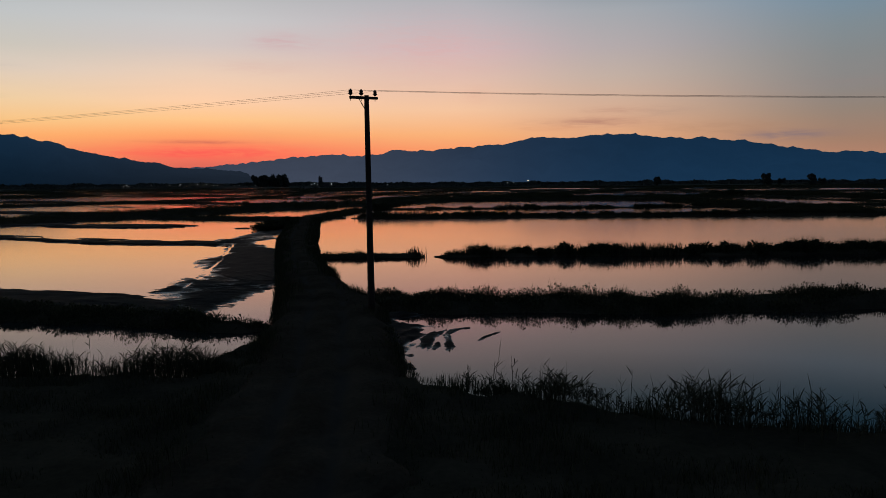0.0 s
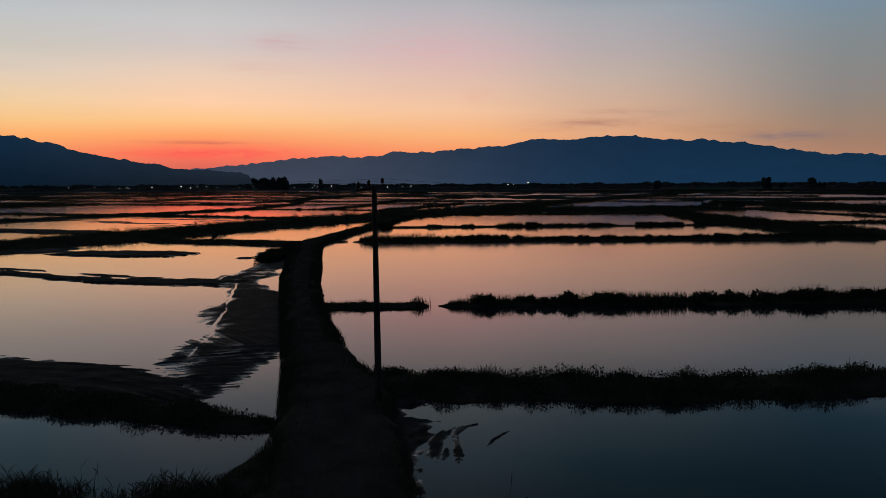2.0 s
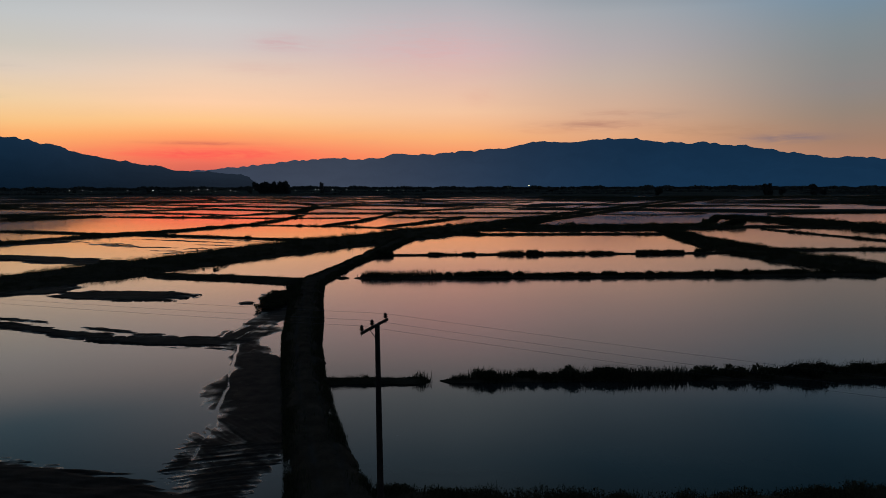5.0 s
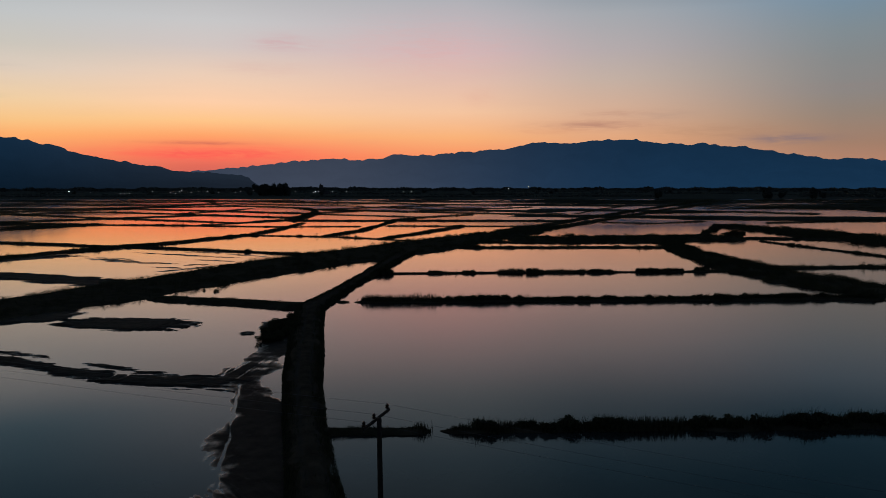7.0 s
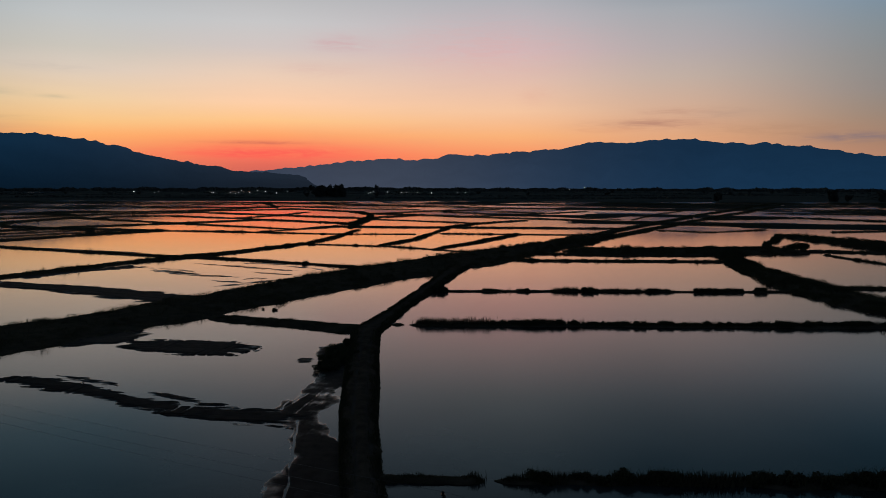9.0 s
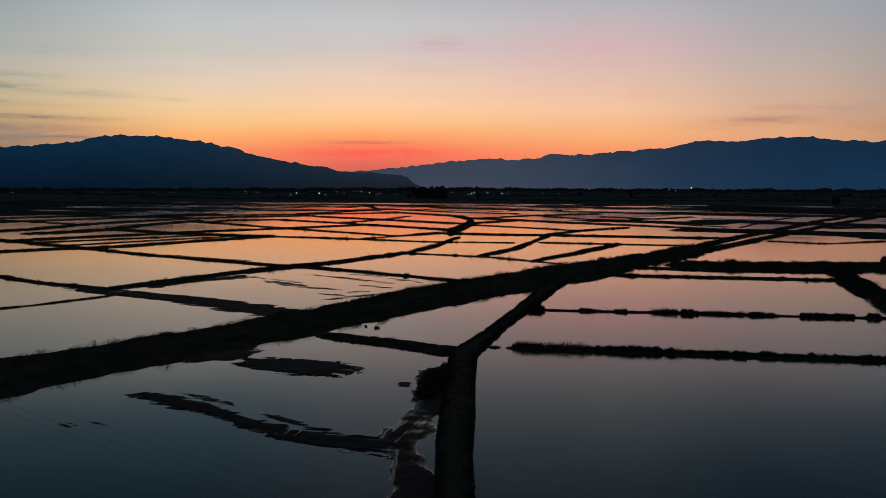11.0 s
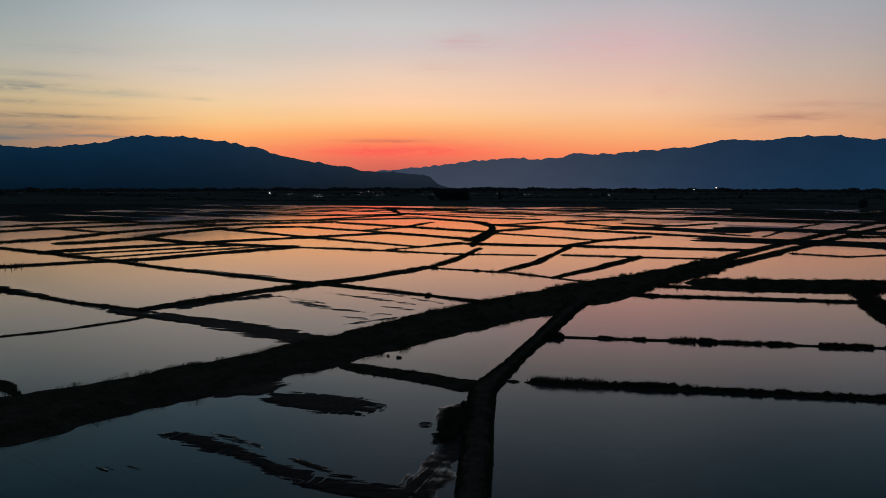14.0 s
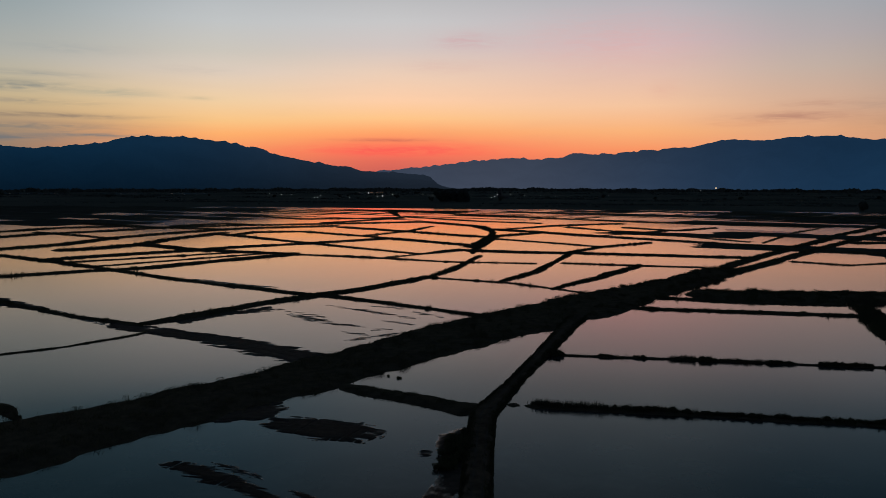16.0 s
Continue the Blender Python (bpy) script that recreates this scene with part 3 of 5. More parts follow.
zz -= 0.10 * np.exp(-((off_c - 0.76) / 0.24) ** 2)
zz += 0.05 * np.exp(-(off_c / 0.35) ** 2)
track = mesh_object("dirt_track", np.stack([xx.ravel(), yy.ravel(), zz.ravel()], 1), grid_faces(len(ys), len(us)), TRACK)
worn = track.data.attributes.new("worn", "FLOAT", "POINT")
wear = np.exp(-((off_c - 0.76) / 0.26) ** 2) * np.clip(0.55 + 0.7 * fractal(xx * 1.5, yy * 0.5, 77, 4), 0, 1)
worn.data.foreach_set("value", wear.astype(np.float32).ravel())
tagged(track, "raised dirt track with two pale wheel ruts", "track", kind="structure")

# ---- near field under the camera ----
FIELD_EDGE = [(-60, 26.6), (-22, 25.6), (-14.8, 25.0), (-10.9, 24.7), (-7.6, 24.5), (-6.5, 25.5), (-0.9, 24.0), (-0.6, 23.2), (1.9, 22.4), (4.7, 20.2), (7.3, 19.1), (10.6, 18.3), (22, 17.0), (60, 15.0)]
gx, gy = np.meshgrid(np.concatenate([np.arange(-60, -18, 1.5), np.arange(-18, 16, 0.3), np.arange(16, 61, 1.5)]),
                     np.concatenate([np.arange(-60, 8, 2.0), np.arange(8, 28.5, 0.3)]), indexing="ij")
gap = along(FIELD_EDGE, gx) + 0.5 * fractal(gx / 2, gx * 0, 31) - gy
gz = -0.45 + 0.85 * np.clip((gap + 0.8) / 1.6, 0, 1) + 0.08 * fractal(gx, gy, 33)
field = mesh_object("field", np.stack([gx.ravel(), gy.ravel(), gz.ravel()], 1), grid_faces(*gx.shape)[:, ::-1], BANK)
tagged(field, "overgrown dark field edge beside the dirt track", "field", kind="structure")

count = 60000
p = np.stack([rng.uniform(-19, 17, count), rng.uniform(11, 26.2, count), np.full(count, 0.3)], 1)
gap = along(FIELD_EDGE, p[:, 0]) - p[:, 1]
keep = (gap > 0.1) & ((p[:, 0] < along(TL, p[:, 1]) + 0.4) | (p[:, 0] > along(TR, p[:, 1]) - 0.4))
p, gap = p[keep], gap[keep]
h = (0.3 + 0.25 * fractal(p[:, 0] / 1.5, p[:, 1] / 1.5, 51, 3)) * rng.uniform(0.6, 1.3, len(p)) * np.where((p[:, 0] > 3) | (p[:, 0] < -7), 0.6, 1)
FIELD_GRASS = []
blades(p, np.maximum(h, 0.08), rng.uniform(0.012, 0.03, len(p)), FIELD_GRASS)
tagged(blade_object("field_grass", FIELD_GRASS, GRASS), "rough dark grass covering the near field", "grass", kind="stuff")

# reeds along the near water's edge: upright stems with lance-shaped leaves, and low sedge between them
REEDS = []


def lances(foot, tip, wide, store):
    """Slender pointed leaves from foot to tip, bowed a little."""
    n = len(foot)
    along_leaf = tip - foot
    across = np.cross(along_leaf, rng.normal(0, 1, (n, 3)))
    across *= (wide / 2 / np.maximum(np.linalg.norm(across, axis=1), 1e-6))[:, None]
    mid = foot + along_leaf * 0.5 + np.array([0, 0, 1]) * (0.06 * np.linalg.norm(along_leaf, axis=1))[:, None]
    store.append(np.stack([foot - across * 0.5, foot + across * 0.5, mid - across, mid + across, tip], 1).reshape(-1, 3).astype(np.float32))


def reed_bed(x, inland, tall, leafy_to):
    """Reed stems at x, inland of the water's edge by that much, about as tall as given."""
    n = len(x)
    foot = np.stack([x, along(FIELD_EDGE, x) - inland, np.clip(0.2 + 0.25 * inland, -0.08, 0.35)], 1)
    lean = rng.normal(0, 0.10, (n, 2)) * tall[:, None]
    top = foot + np.stack([lean[:, 0], lean[:, 1], tall], 1)
    lances(foot, top, rng.uniform(0.012, 0.022, n), REEDS)
    for _ in range(leafy_to):
        share = rng.uniform(0.15, 0.85, n)[:, None]
        a = foot + (top - foot) * share
        turn = rng.uniform(0, 2 * math.pi, n)
        reach = rng.uniform(0.16, 0.42, n) * np.clip(tall, 0.4, 1.1)
        rise = rng.uniform(0.3, 1.3, n) * reach
        lances(a, a + np.stack([np.cos(turn) * reach, np.sin(turn) * reach, rise], 1), rng.uniform(0.018, 0.036, n), REEDS)


# dense beds in tufts on both sides of the track
count = 7400
x = np.concatenate([rng.uniform(0.6, 27, 3800), rng.uniform(-30, -7.4, 3600)])
tuft = value_noise(x * 0.9, x * 0, 61) + 0.6 * value_noise(x * 2.7, x * 0, 62)
keep = rng.random(count) < np.clip(0.55 + 0.6 * tuft, 0.12, 1)
x, tuft = x[keep], tuft[keep]
inland = np.abs(rng.normal(0, 0.8, len(x))) - np.where(x < -7, 0.6, 0.35)
reed_bed(x, inland, np.clip(0.72 + 0.22 * tuft, 0.35, 1.2) * rng.uniform(0.5, 1.25, len(x)) * np.where(x < -15, 1.3, np.where(x < -7, 1.0, np.where(x > 5, 1.12, 0.85))), 4)
# a few tall ones standing out in the water
x = np.concatenate([rng.uniform(1.5, 24, 80), rng.uniform(-26, -8, 24)])
reed_bed(x, -rng.uniform(0.2, 1.6, len(x)), rng.uniform(0.6, 1.35, len(x)), 2)
# low sedge
count = 16000
x = rng.uniform(-30, 26, count)
depth = np.abs(rng.normal(0, 0.8, count))
p = np.stack([x, along(FIELD_EDGE, x) + 0.35 - depth, np.full(count, 0.0)], 1)
keep = ((x < -7.3) | (x > 0.2)) & (value_noise(x * 1.3, p[:, 1] * 0.8, 61) + 0.5 * value_noise(x * 4, x * 0, 62) > -0.4)
p = p[keep]
p[:, 2] = np.clip(depth[keep] * 0.35 - 0.15, -0.1, 0.35)
h = np.where(p[:, 0] < -7, 0.7, 0.42) * (1 + 0.45 * fractal(p[:, 0] / 1.3, p[:, 0] * 0, 65, 3)) * rng.uniform(0.45, 1.3, len(p))
blades(p, np.maximum(h, 0.12), rng.uniform(0.012, 0.03, len(p)), REEDS)
tagged(blade_object("reeds", REEDS, REED), "dark reeds standing along the paddy's edge", "reeds", kind="stuff")

# grass fringe on the shoulders of the track
count = 46000
y = rng.uniform(14, 240, count)
lft = rng.random(count) < 0.5
ins = np.abs(rng.normal(0, 0.55, count)) - 0.15
x = np.where(lft, along(TL, y) + ins, along(TR, y) - ins)
p = np.stack([x, y, np.clip(0.15 + ins * 0.35, -0.05, 0.5)], 1)
h = (0.28 + 0.22 * fractal(y / 2.5, lft * 7.0, 71, 3)) * rng.uniform(0.5, 1.4, count)
SHOULDER = []
blades(p, np.maximum(h, 0.06), np.maximum(y / 1500, 0.016) * rng.uniform(0.7, 1.5, count), SHOULDER)
BRUSH = []
count = 60000
y = rng.uniform(14, 245, count)
lft = rng.random(count) < 0.5
ins = np.abs(rng.normal(0, 0.4, count)) - 0.25
hump = np.clip(0.22 + 0.3 * fractal(y / 1.8, lft * 7.0, 72, 3), 0.03, 0.9)
p = np.stack([np.where(lft, along(TL, y) + ins, along(TR, y) - ins), y, np.clip(0.05 + ins * 0.35, -0.05, 0.45) + hump * rng.uniform(0, 1, count)], 1)
leaves(p, np.maximum(y / 1100, 0.03) * rng.uniform(0.5, 1.2, count), BRUSH)
tagged(blade_object("verge_grass", SHOULDER, GRASS, BRUSH), "grass fringe on the shoulders of the track", "grass", kind="stuff")

# ---- mud flats ----
ML = [(36, -11.8), (38, -13.2), (41.5, -15.2), (45, -17.6), (50, -17.4), (56.3, -17.8), (59, -19.0), (62, -20.2), (64.7, -20.4), (67.6, -20.2), (71.6, -20.8), (79, -23.0), (86, -26.2), (91, -24.6), (100, -24.4), (106, -26.0), (115, -28.0), (119, -28.6), (124, -26.0)]
MR = [(36, -13.6), (37.3, -12.5), (38.8, -11.9), (40.9, -11.5), (43.6, -10.9), (46.9, -10.6), (48.5, -10.2), (50, -9.2), (61.5, -12.0), (72, -14.2), (75.2, -16.5), (76.7, -17.9), (81.8, -19.7), (85.6, -19.9), (92, -20.5), (95, -20.5), (97.5, -18.9), (100, -18.6), (110, -20.8), (121, -22.6), (124, -23.6)]
mx, my = np.meshgrid(np.arange(-30, -8.5, 0.13), np.concatenate([np.arange(35, 60, 0.1), np.arange(60, 126, 0.26)]), indexing="ij")
inside = np.minimum(mx - along(ML, my), along(MR, my) - mx)
inside = np.minimum(inside, np.minimum(my - 37, 124 - my))
plough = np.clip(1 - (my - 47) / 12, 0, 1)
# wheel scores fan out over the ploughed end, long and narrow
score_a = value_noise(mx * 0.9 + my * 0.5, my * 2.2 + mx * 3.2, 91) + 0.7 * value_noise(mx * 1.3 + my * 0.6, my * 4.2 + mx * 4.8, 191)
score_b = value_noise(mx * 0.35, my * 4.6 - mx * 1.3, 92) + 0.7 * value_noise(mx * 0.6, my * 7.6 - mx * 3.0, 192)
ragged = inside + 0.35 + 0.75 * fractal(mx * 0.5, my * 0.2, 95, 4) + 0.1 * value_noise(mx * 0.3, my * 2.2, 193) + 0.06 * value_noise(mx * 0.6, my * 5.5, 194)
mz = -0.065 + 0.145 * np.clip((ragged + 0.5) / 2.6, 0, 1) ** 0.8 + 0.016 * fractal(mx * 0.9, my * 0.28, 96, 4) + 0.012 * fractal(mx * 3.5, my * 0.9, 98, 3)
mz += 0.003 * score_b + plough * (0.034 * np.where(my < 50, score_b, score_a) + 0.017 * score_a - 0.018)
FURROW = [(46, -15.9), (50, -16.2), (54.6, -16.8), (63, -18.3), (71.8, -20.2), (79.6, -21.8), (85, -23.0)]

mz += 0.045 * np.clip((mx - along(FURROW, my) - 0.6) / 3, 0, 1) * np.clip((ragged + 0.2) / 1.2, 0, 1)      # higher and drier towards the track


def rut(line, gauge, depth, y0, y1, seed):
    """A wheel rut that holds water, fading in and out along its way."""
    off = np.abs(mx - line - 0.15 * value_noise(my * 0.5, my * 0, seed))
    run = np.clip(np.minimum(my - y0, y1 - my) / 2, 0, 1) * np.clip(0.95 + 0.9 * value_noise(my * 0.3, my * 0, seed + 1), 0, 1)
    return depth * np.exp(-(off / gauge) ** 2) * run


mz -= rut(along(FURROW, my), 0.085, 0.2, 46, 83, 93)
mz -= rut(-24.9 + (my - 86) * 0.16, 0.075, 0.12, 82, 93, 295)
mz -= rut(-23.0 + (my - 86) * 0.10, 0.075, 0.1, 83, 94, 297)
mz -= rut(-26.1 + (my - 80) * 0.12, 0.075, 0.12, 78, 90, 299)
mud = mesh_object("mud_flat", np.stack([mx.ravel(), my.ravel(), np.maximum(mz, -0.3).ravel()], 1), grid_faces(*mx.shape)[:, ::-1], MUD)
tagged(mud, "wet churned mud flat with water-filled wheel ruts", "mud", kind="structure")


def mud_bank(pts, widths, rise=0.1, seed=0, slit=0.0, ruts=0):
    """A low mud bank just breaking the water, its ragged edges combed along x; slit: how much of it is combed into strands; ruts: wheel ruts that cross it."""
    near = np.linalg.norm(pts[0]) < 160
    xy, s, w, side = resample(pts, 0.07 if np.linalg.norm(pts[0]) < 40 else 0.16 if ruts else 0.3 if near else 0.6, widths)
    S, V = np.meshgrid(s, np.linspace(-1.35, 1.35, 81), indexing="ij")
    half = w[:, None] / 2
    X = xy[:, None, 0] + side[:, None, 0] * V * half
    Y = xy[:, None, 1] + side[:, None, 1] * V * half
    far = np.linalg.norm(pts[0]) / 100
    comb = 0.2 if far < 0.4 else 1.0
    rim = (1 - np.abs(V)) * half + 0.45 * comb * far * fractal(X * 0.35 / far, Y * 1.1 / far, 99 + 5 * seed, 4)
    rim += 0.4 * comb * far * value_noise(X * 0.3 / far + Y * 0.06, Y * 2.6 / far, 150 + seed) + 0.55 * comb * far * value_noise(X * 0.4 / far, Y * 5.6 / far, 170 + seed)
    rim += 0.22 * far * fractal(X * 1.3 / far, Y * 4.0 / far, 140 + seed, 3)
    rim = np.minimum(rim, np.minimum(S, s[-1] - S) * 0.35 + 0.9 * far * value_noise(S * 0.25, V * half * 2.6 / far, 103 + seed) + 0.5 * far * value_noise(S * 0.4, V * half * 5.0 / far, 104 + seed))
    z = np.clip(rim * (0.45 if far < 0.4 else 0.15), -0.25, rise) + 0.16 * rise * fractal(X * 0.5, Y * 1.2, 101 + seed, 3) + 0.1 * rise * value_noise(X * 0.35, Y * 3.5 / far, 105 + seed) - 0.014
    strand = value_noise(S * 0.07 / far + V, V * half * 1.5 / far, 100 + seed) + 0.6 * value_noise(S * 0.2 / far, V * half * 3.6 / far, 102 + seed)
    z -= slit * rise * np.clip(strand + 0.1, 0, 1) * 2.2
    lane = random.Random(seed)
    for _ in range(ruts):
        x0, y0 = xy[lane.randrange(len(xy))]
        gap = lane.choice((0.0, 1.5))
        for shift in {0.0, gap}:
            off = np.abs(X - x0 - shift - 0.17 * (Y - y0) - 0.12 * value_noise(Y * 0.6, Y * 0, seed))
            z -= 0.26 * np.exp(-(off / lane.uniform(0.09, 0.16)) ** 2) * np.clip(0.45 + 0.9 * value_noise(Y * 0.45 + x0, Y * 0, seed + 9), 0, 1)
    ob = mesh_object("mud_bank", np.stack([X.ravel(), Y.ravel(), z.ravel()], 1), grid_faces(*S.shape), MUD)
    return tagged(ob, "low dark mud bank just breaking the water", "mud bank", "mud banks")


mud_bank([(-60.8, 119.6), (-56.0, 119.0), (-51.8, 118.0), (-45.0, 117.2), (-38.6, 115.6)], [4.8, 7.6, 9.6, 10.8, 8.0], 0.16, 1, 0.0, 5)
mud_bank([(-38.0, 113.8), (-37.4, 116.5), (-36.4, 119.2)], [0.8, 1.3, 0.6], 0.08, 45)
mud_bank([(-67.0, 97.2), (-60.0, 95.0), (-54.3, 92.6), (-48.0, 89.8), (-43.2, 87.4), (-37.5, 84.6), (-31.5, 83.2), (-21.5, 81.4)], [2.6, 4.2, 3.8, 2.6, 3.4, 4.0, 5.0, 5.8], 0.15, 2, 0.06, 6)
mud_bank([(-60.2, 98.9), (-54.4, 96.8), (-48.5, 94.1)], [0.9, 1.4, 0.8], 0.1, 3, 0.2)
mud_bank([(-43.4, 91.5), (-39.5, 89.3), (-35.1, 87.3), (-30.0, 85.4)], [1.0, 1.8, 1.5, 0.9], 0.1, 4, 0.2)
mud_bank([(-67.0, 82.6), (-64.6, 81.6)], [0.8, 0.9], 0.1, 5, 0.1)
mud_bank([(-64.9, 84.1), (-62.6, 83.5), (-60.4, 82.8)], [0.6, 1.1, 0.6], 0.1, 46, 0.1)
mud_bank([(-148.1, 193.3), (-131.2, 189.4), (-112.4, 183.5), (-95.4, 177.2), (-77.0, 169.1), (-64.0, 163.0)], [7.0, 8.4, 8.8, 10.4, 12.5, 13.0], 0.2, 6, 0.22)
mud_bank([(-105.3, 225.1), (-94.3, 217.6), (-83.6, 211.9), (-71.2, 207.1)], [2.6, 4.6, 3.4, 1.2], 0.09, 7, 0.25)
mud_bank([(-107.0, 228.7), (-96.3, 224.6), (-90.0, 221.0)], [1.4, 2.0, 0.8], 0.08, 47, 0.2)
mud_bank([(-99.0, 243.4), (-88.0, 238.8), (-73.7, 231.3), (-60.8, 225.5)], [1.6, 3.0, 3.4, 2.6], 0.08, 8, 0.25)
mud_bank([(-81.8, 246.7), (-68.1, 241.5)], [3.8, 3.7], 0.06, 9, 0.6)
mud_bank([(-70.9, 219.5), (-64.9, 217.5), (-59.5, 214.2)], [1.6, 2.4, 2.2], 0.08, 10, 0.2)
mud_bank([(-69.6, 204.4), (-64.0, 207.4)], [3.2, 3.0], 0.08, 11, 0.3)
mud_bank([(-71.3, 188.1), (-66.8, 193.8), (-60.3, 201.9)], [3.2, 3.2, 3.4], 0.06, 12, 0.6)
mud_bank([(-77.8, 201.4), (-72.0, 198.6), (-67.7, 196.8)], [1.2, 2.2, 2.6], 0.08, 13, 0.25)
mud_bank([(-66.0, 237.4), (-52.8, 229.7)], [3.1, 3.0], 0.06, 15, 0.6)
mud_bank([(-132.0, 201.0), (-127.1, 214.1), (-120.6, 223.3), (-113.1, 234.4)], [9.8, 6.5, 6.7, 10.0], 0.14, 16)
mud_bank([(-71.7, 121.1), (-65.5, 124.4), (-61.9, 130.2)], [11.2, 11.6, 4.4], 0.16, 17)
mud_bank([(-180.7, 210.0), (-161.6, 200.7), (-144.4, 192.3)], [3.0, 2.8, 2.7], 0.06, 18, 0.6)
mud_bank([(-174.6, 209.2), (-159.2, 200.2), (-148.1, 196.0)], [1.7, 1.9, 2.2], 0.06, 19, 0.6)
mud_bank([(-228.7, 223.7), (-212.2, 221.5), (-185.3, 212.9)], [25.3, 10.3, 2.0], 0.13, 20)
mud_bank([(-185.0, 296.3), (-160.7, 286.8), (-130.4, 276.7)], [5.0, 4.9, 4.8], 0.06, 21, 0.6)
mud_bank([(-60.0, 52.0), (-36.0, 45.3), (-25.0, 41.8), (-19.4, 40.3), (-16.0, 38.6), (-13.4, 36.7), (-11.0, 35.3)], [8.4, 8.4, 8.4, 8.0, 6.6, 3.4, 1.2], 0.2, 39, 0.15)
mud_bank([(1.35, 30.5), (1.7, 31.4), (2.0, 31.8), (2.4, 32.4)], [0.14, 0.3, 0.3, 0.14], 0.06, 38)
mud_bank([(-0.85, 28.7), (-0.78, 29.4), (-0.7, 30.2), (-0.68, 31.0), (-0.4, 32.0), (0.0, 32.9)], [0.5, 0.6, 0.6, 0.62, 0.6, 0.34], 0.07, 41)
mud_bank([(0.2, 28.7), (0.22, 29.6), (0.18, 30.5), (0.1, 31.8), (0.4, 32.9), (1.1, 33.3)], [0.3, 0.42, 0.36, 0.4, 0.44, 0.26], 0.06, 42)
mud_bank([(-0.42, 28.9), (-0.3, 29.5), (-0.26, 30.2)], [0.26, 0.36, 0.24], 0.06, 43)
mud_bank([(-29.8, 110.4), (-28.6, 110.2), (-27.4, 109.6)], [1.6, 3.0, 2.0], 0.09, 44)


SHORE = [(24.0, -1.3), (25.4, -1.35), (27.3, -1.5), (28.9, -1.2), (30.7, -1.15), (32.6, -1.05), (33.8, -0.55), (34.2, -1.9), (35.6, -2.2), (36.2, -1.3), (37.4, -1.2)]
a, c = np.meshgrid(np.arange(-4.2, 1.6, 0.06), np.arange(24.6, 38.2, 0.09), indexing="ij")
d = a - along(SHORE, c) + 0.28 * fractal(a * 1.1, c * 0.9, 640, 3)
swirl = np.hypot(a - 3.2, (c - 27.5) * 0.75)         # the wheels turned round here
z = 0.025 - 0.10 * np.clip(d / 0.5, -0.9, 2.0) + 0.05 * value_noise(swirl * 5.0, c * 0.5, 644) + 0.03 * fractal(a * 3.2, c * 2.0, 647, 3)
z -= 0.25 * (1 - np.clip(np.minimum(c - 24.6, 38.2 - c) / 1.2, 0, 1) * np.clip(np.minimum(a + 4.2, 1.6 - a) / 0.6, 0, 1))
mud = mesh_object("mud_shore", np.stack([a.ravel(), c.ravel(), z.ravel()], 1), grid_faces(*a.shape)[:, ::-1], MUD)
tagged(mud, "trodden wet mud between the track and a dike", "mud", kind="structure")
dike([(-6.6, 30.4), (-7.0, 29.0), (-7.3, 27.4), (-7.0, 25.4), (-6.6, 24.2)], [0.8, 1.6, 2.2, 2.0, 1.4], 0.55, "grassy_bank", "overgrown bulge of earth at the foot of the track")

# ---- dikes ----
dike([(-12.6, 65.1), (-10.5, 65.3), (-7.6, 65.4), (-1.6, 65.9)], [2.0, 2.0, 2.0, 2.0], 0.62)
dike([(-0.8, 65.9), (2.6, 65.9), (7.5, 66.2), (14.9, 66.3), (25.0, 67.0), (38.8, 67.9)], [0.7, 0.8, 1.5, 1.8, 2.3, 2.7], 0.5)
dike([(-5.9, 40.2), (-3.6, 39.9), (0.2, 39.4), (4.4, 39.3), (8.5, 39.1), (14.0, 39.2), (22.0, 39.8), (40.0, 41.0)], [4.6, 5.2, 4.6, 4.2, 4.4, 4.2, 4.4, 4.4], 1.25)
dike([(-60.0, 48.2), (-36.0, 41.4), (-25.0, 37.6), (-19.4, 37.0), (-15.5, 35.9), (-12.0, 34.8), (-9.4, 33.5), (-7.4, 33.1)], [3.0, 3.0, 3.0, 2.8, 2.6, 2.4, 2.1, 1.7], 1.35)
dike([(-56.3, 144.6), (-42.8, 140.3), (-24.3, 133.2)], [5.4, 7.2, 8.2], 0.70)
dike([(-20.2, 139.4), (-18.8, 139.4), (-17.6, 139.5)], [2.2, 2.2, 1.4], 0.5)
dike([(-16.7, 139.5), (-15.4, 139.5), (11.3, 140.8), (42.7, 142.1), (71.8, 144.1), (81.0, 142.2)], [1.0, 2.4, 2.2, 2.4, 3.2, 4.6], 0.55)
dike([(-14.8, 184.1), (-4.0, 185.1), (15.1, 186.3), (42.6, 187.4), (70.9, 189.7)], [1.5, 1.6, 1.6, 1.7, 1.9], 0.56)
dike([(2.2, 261.0), (40.7, 263.2), (75.3, 263.2)], [2.8, 2.9, 3.0], 0.42)
dike([(24.3, 297.5), (57.5, 300.3), (91.2, 303.2), (117.4, 312.1)], [28.0, 28.0, 28.0, 28.0], 2.4)
dike([(81.0, 284.3), (76.4, 237.8), (75.7, 194.3), (79.4, 173.2), (84.0, 159.3), (91.0, 146.1)], [6.0, 9.5, 14.5, 17.5, 19.5, 20.5], 2.2)
dike([(105.1, 318.3), (140.5, 397.4), (156.3, 349.7), (162.3, 312.2), (168.0, 270.0)], [0.7, 3.3, 26.1, 30.0, 30.0], 2.8)
dike([(116.3, 306.2), (143.1, 300.4), (166.3, 294.9)], [8.3, 8.2, 8.1], 0.42)
dike([(118.9, 292.2), (124.2, 256.9), (132.3, 212.5)], [1.5, 2.3, 3.8], 0.56)
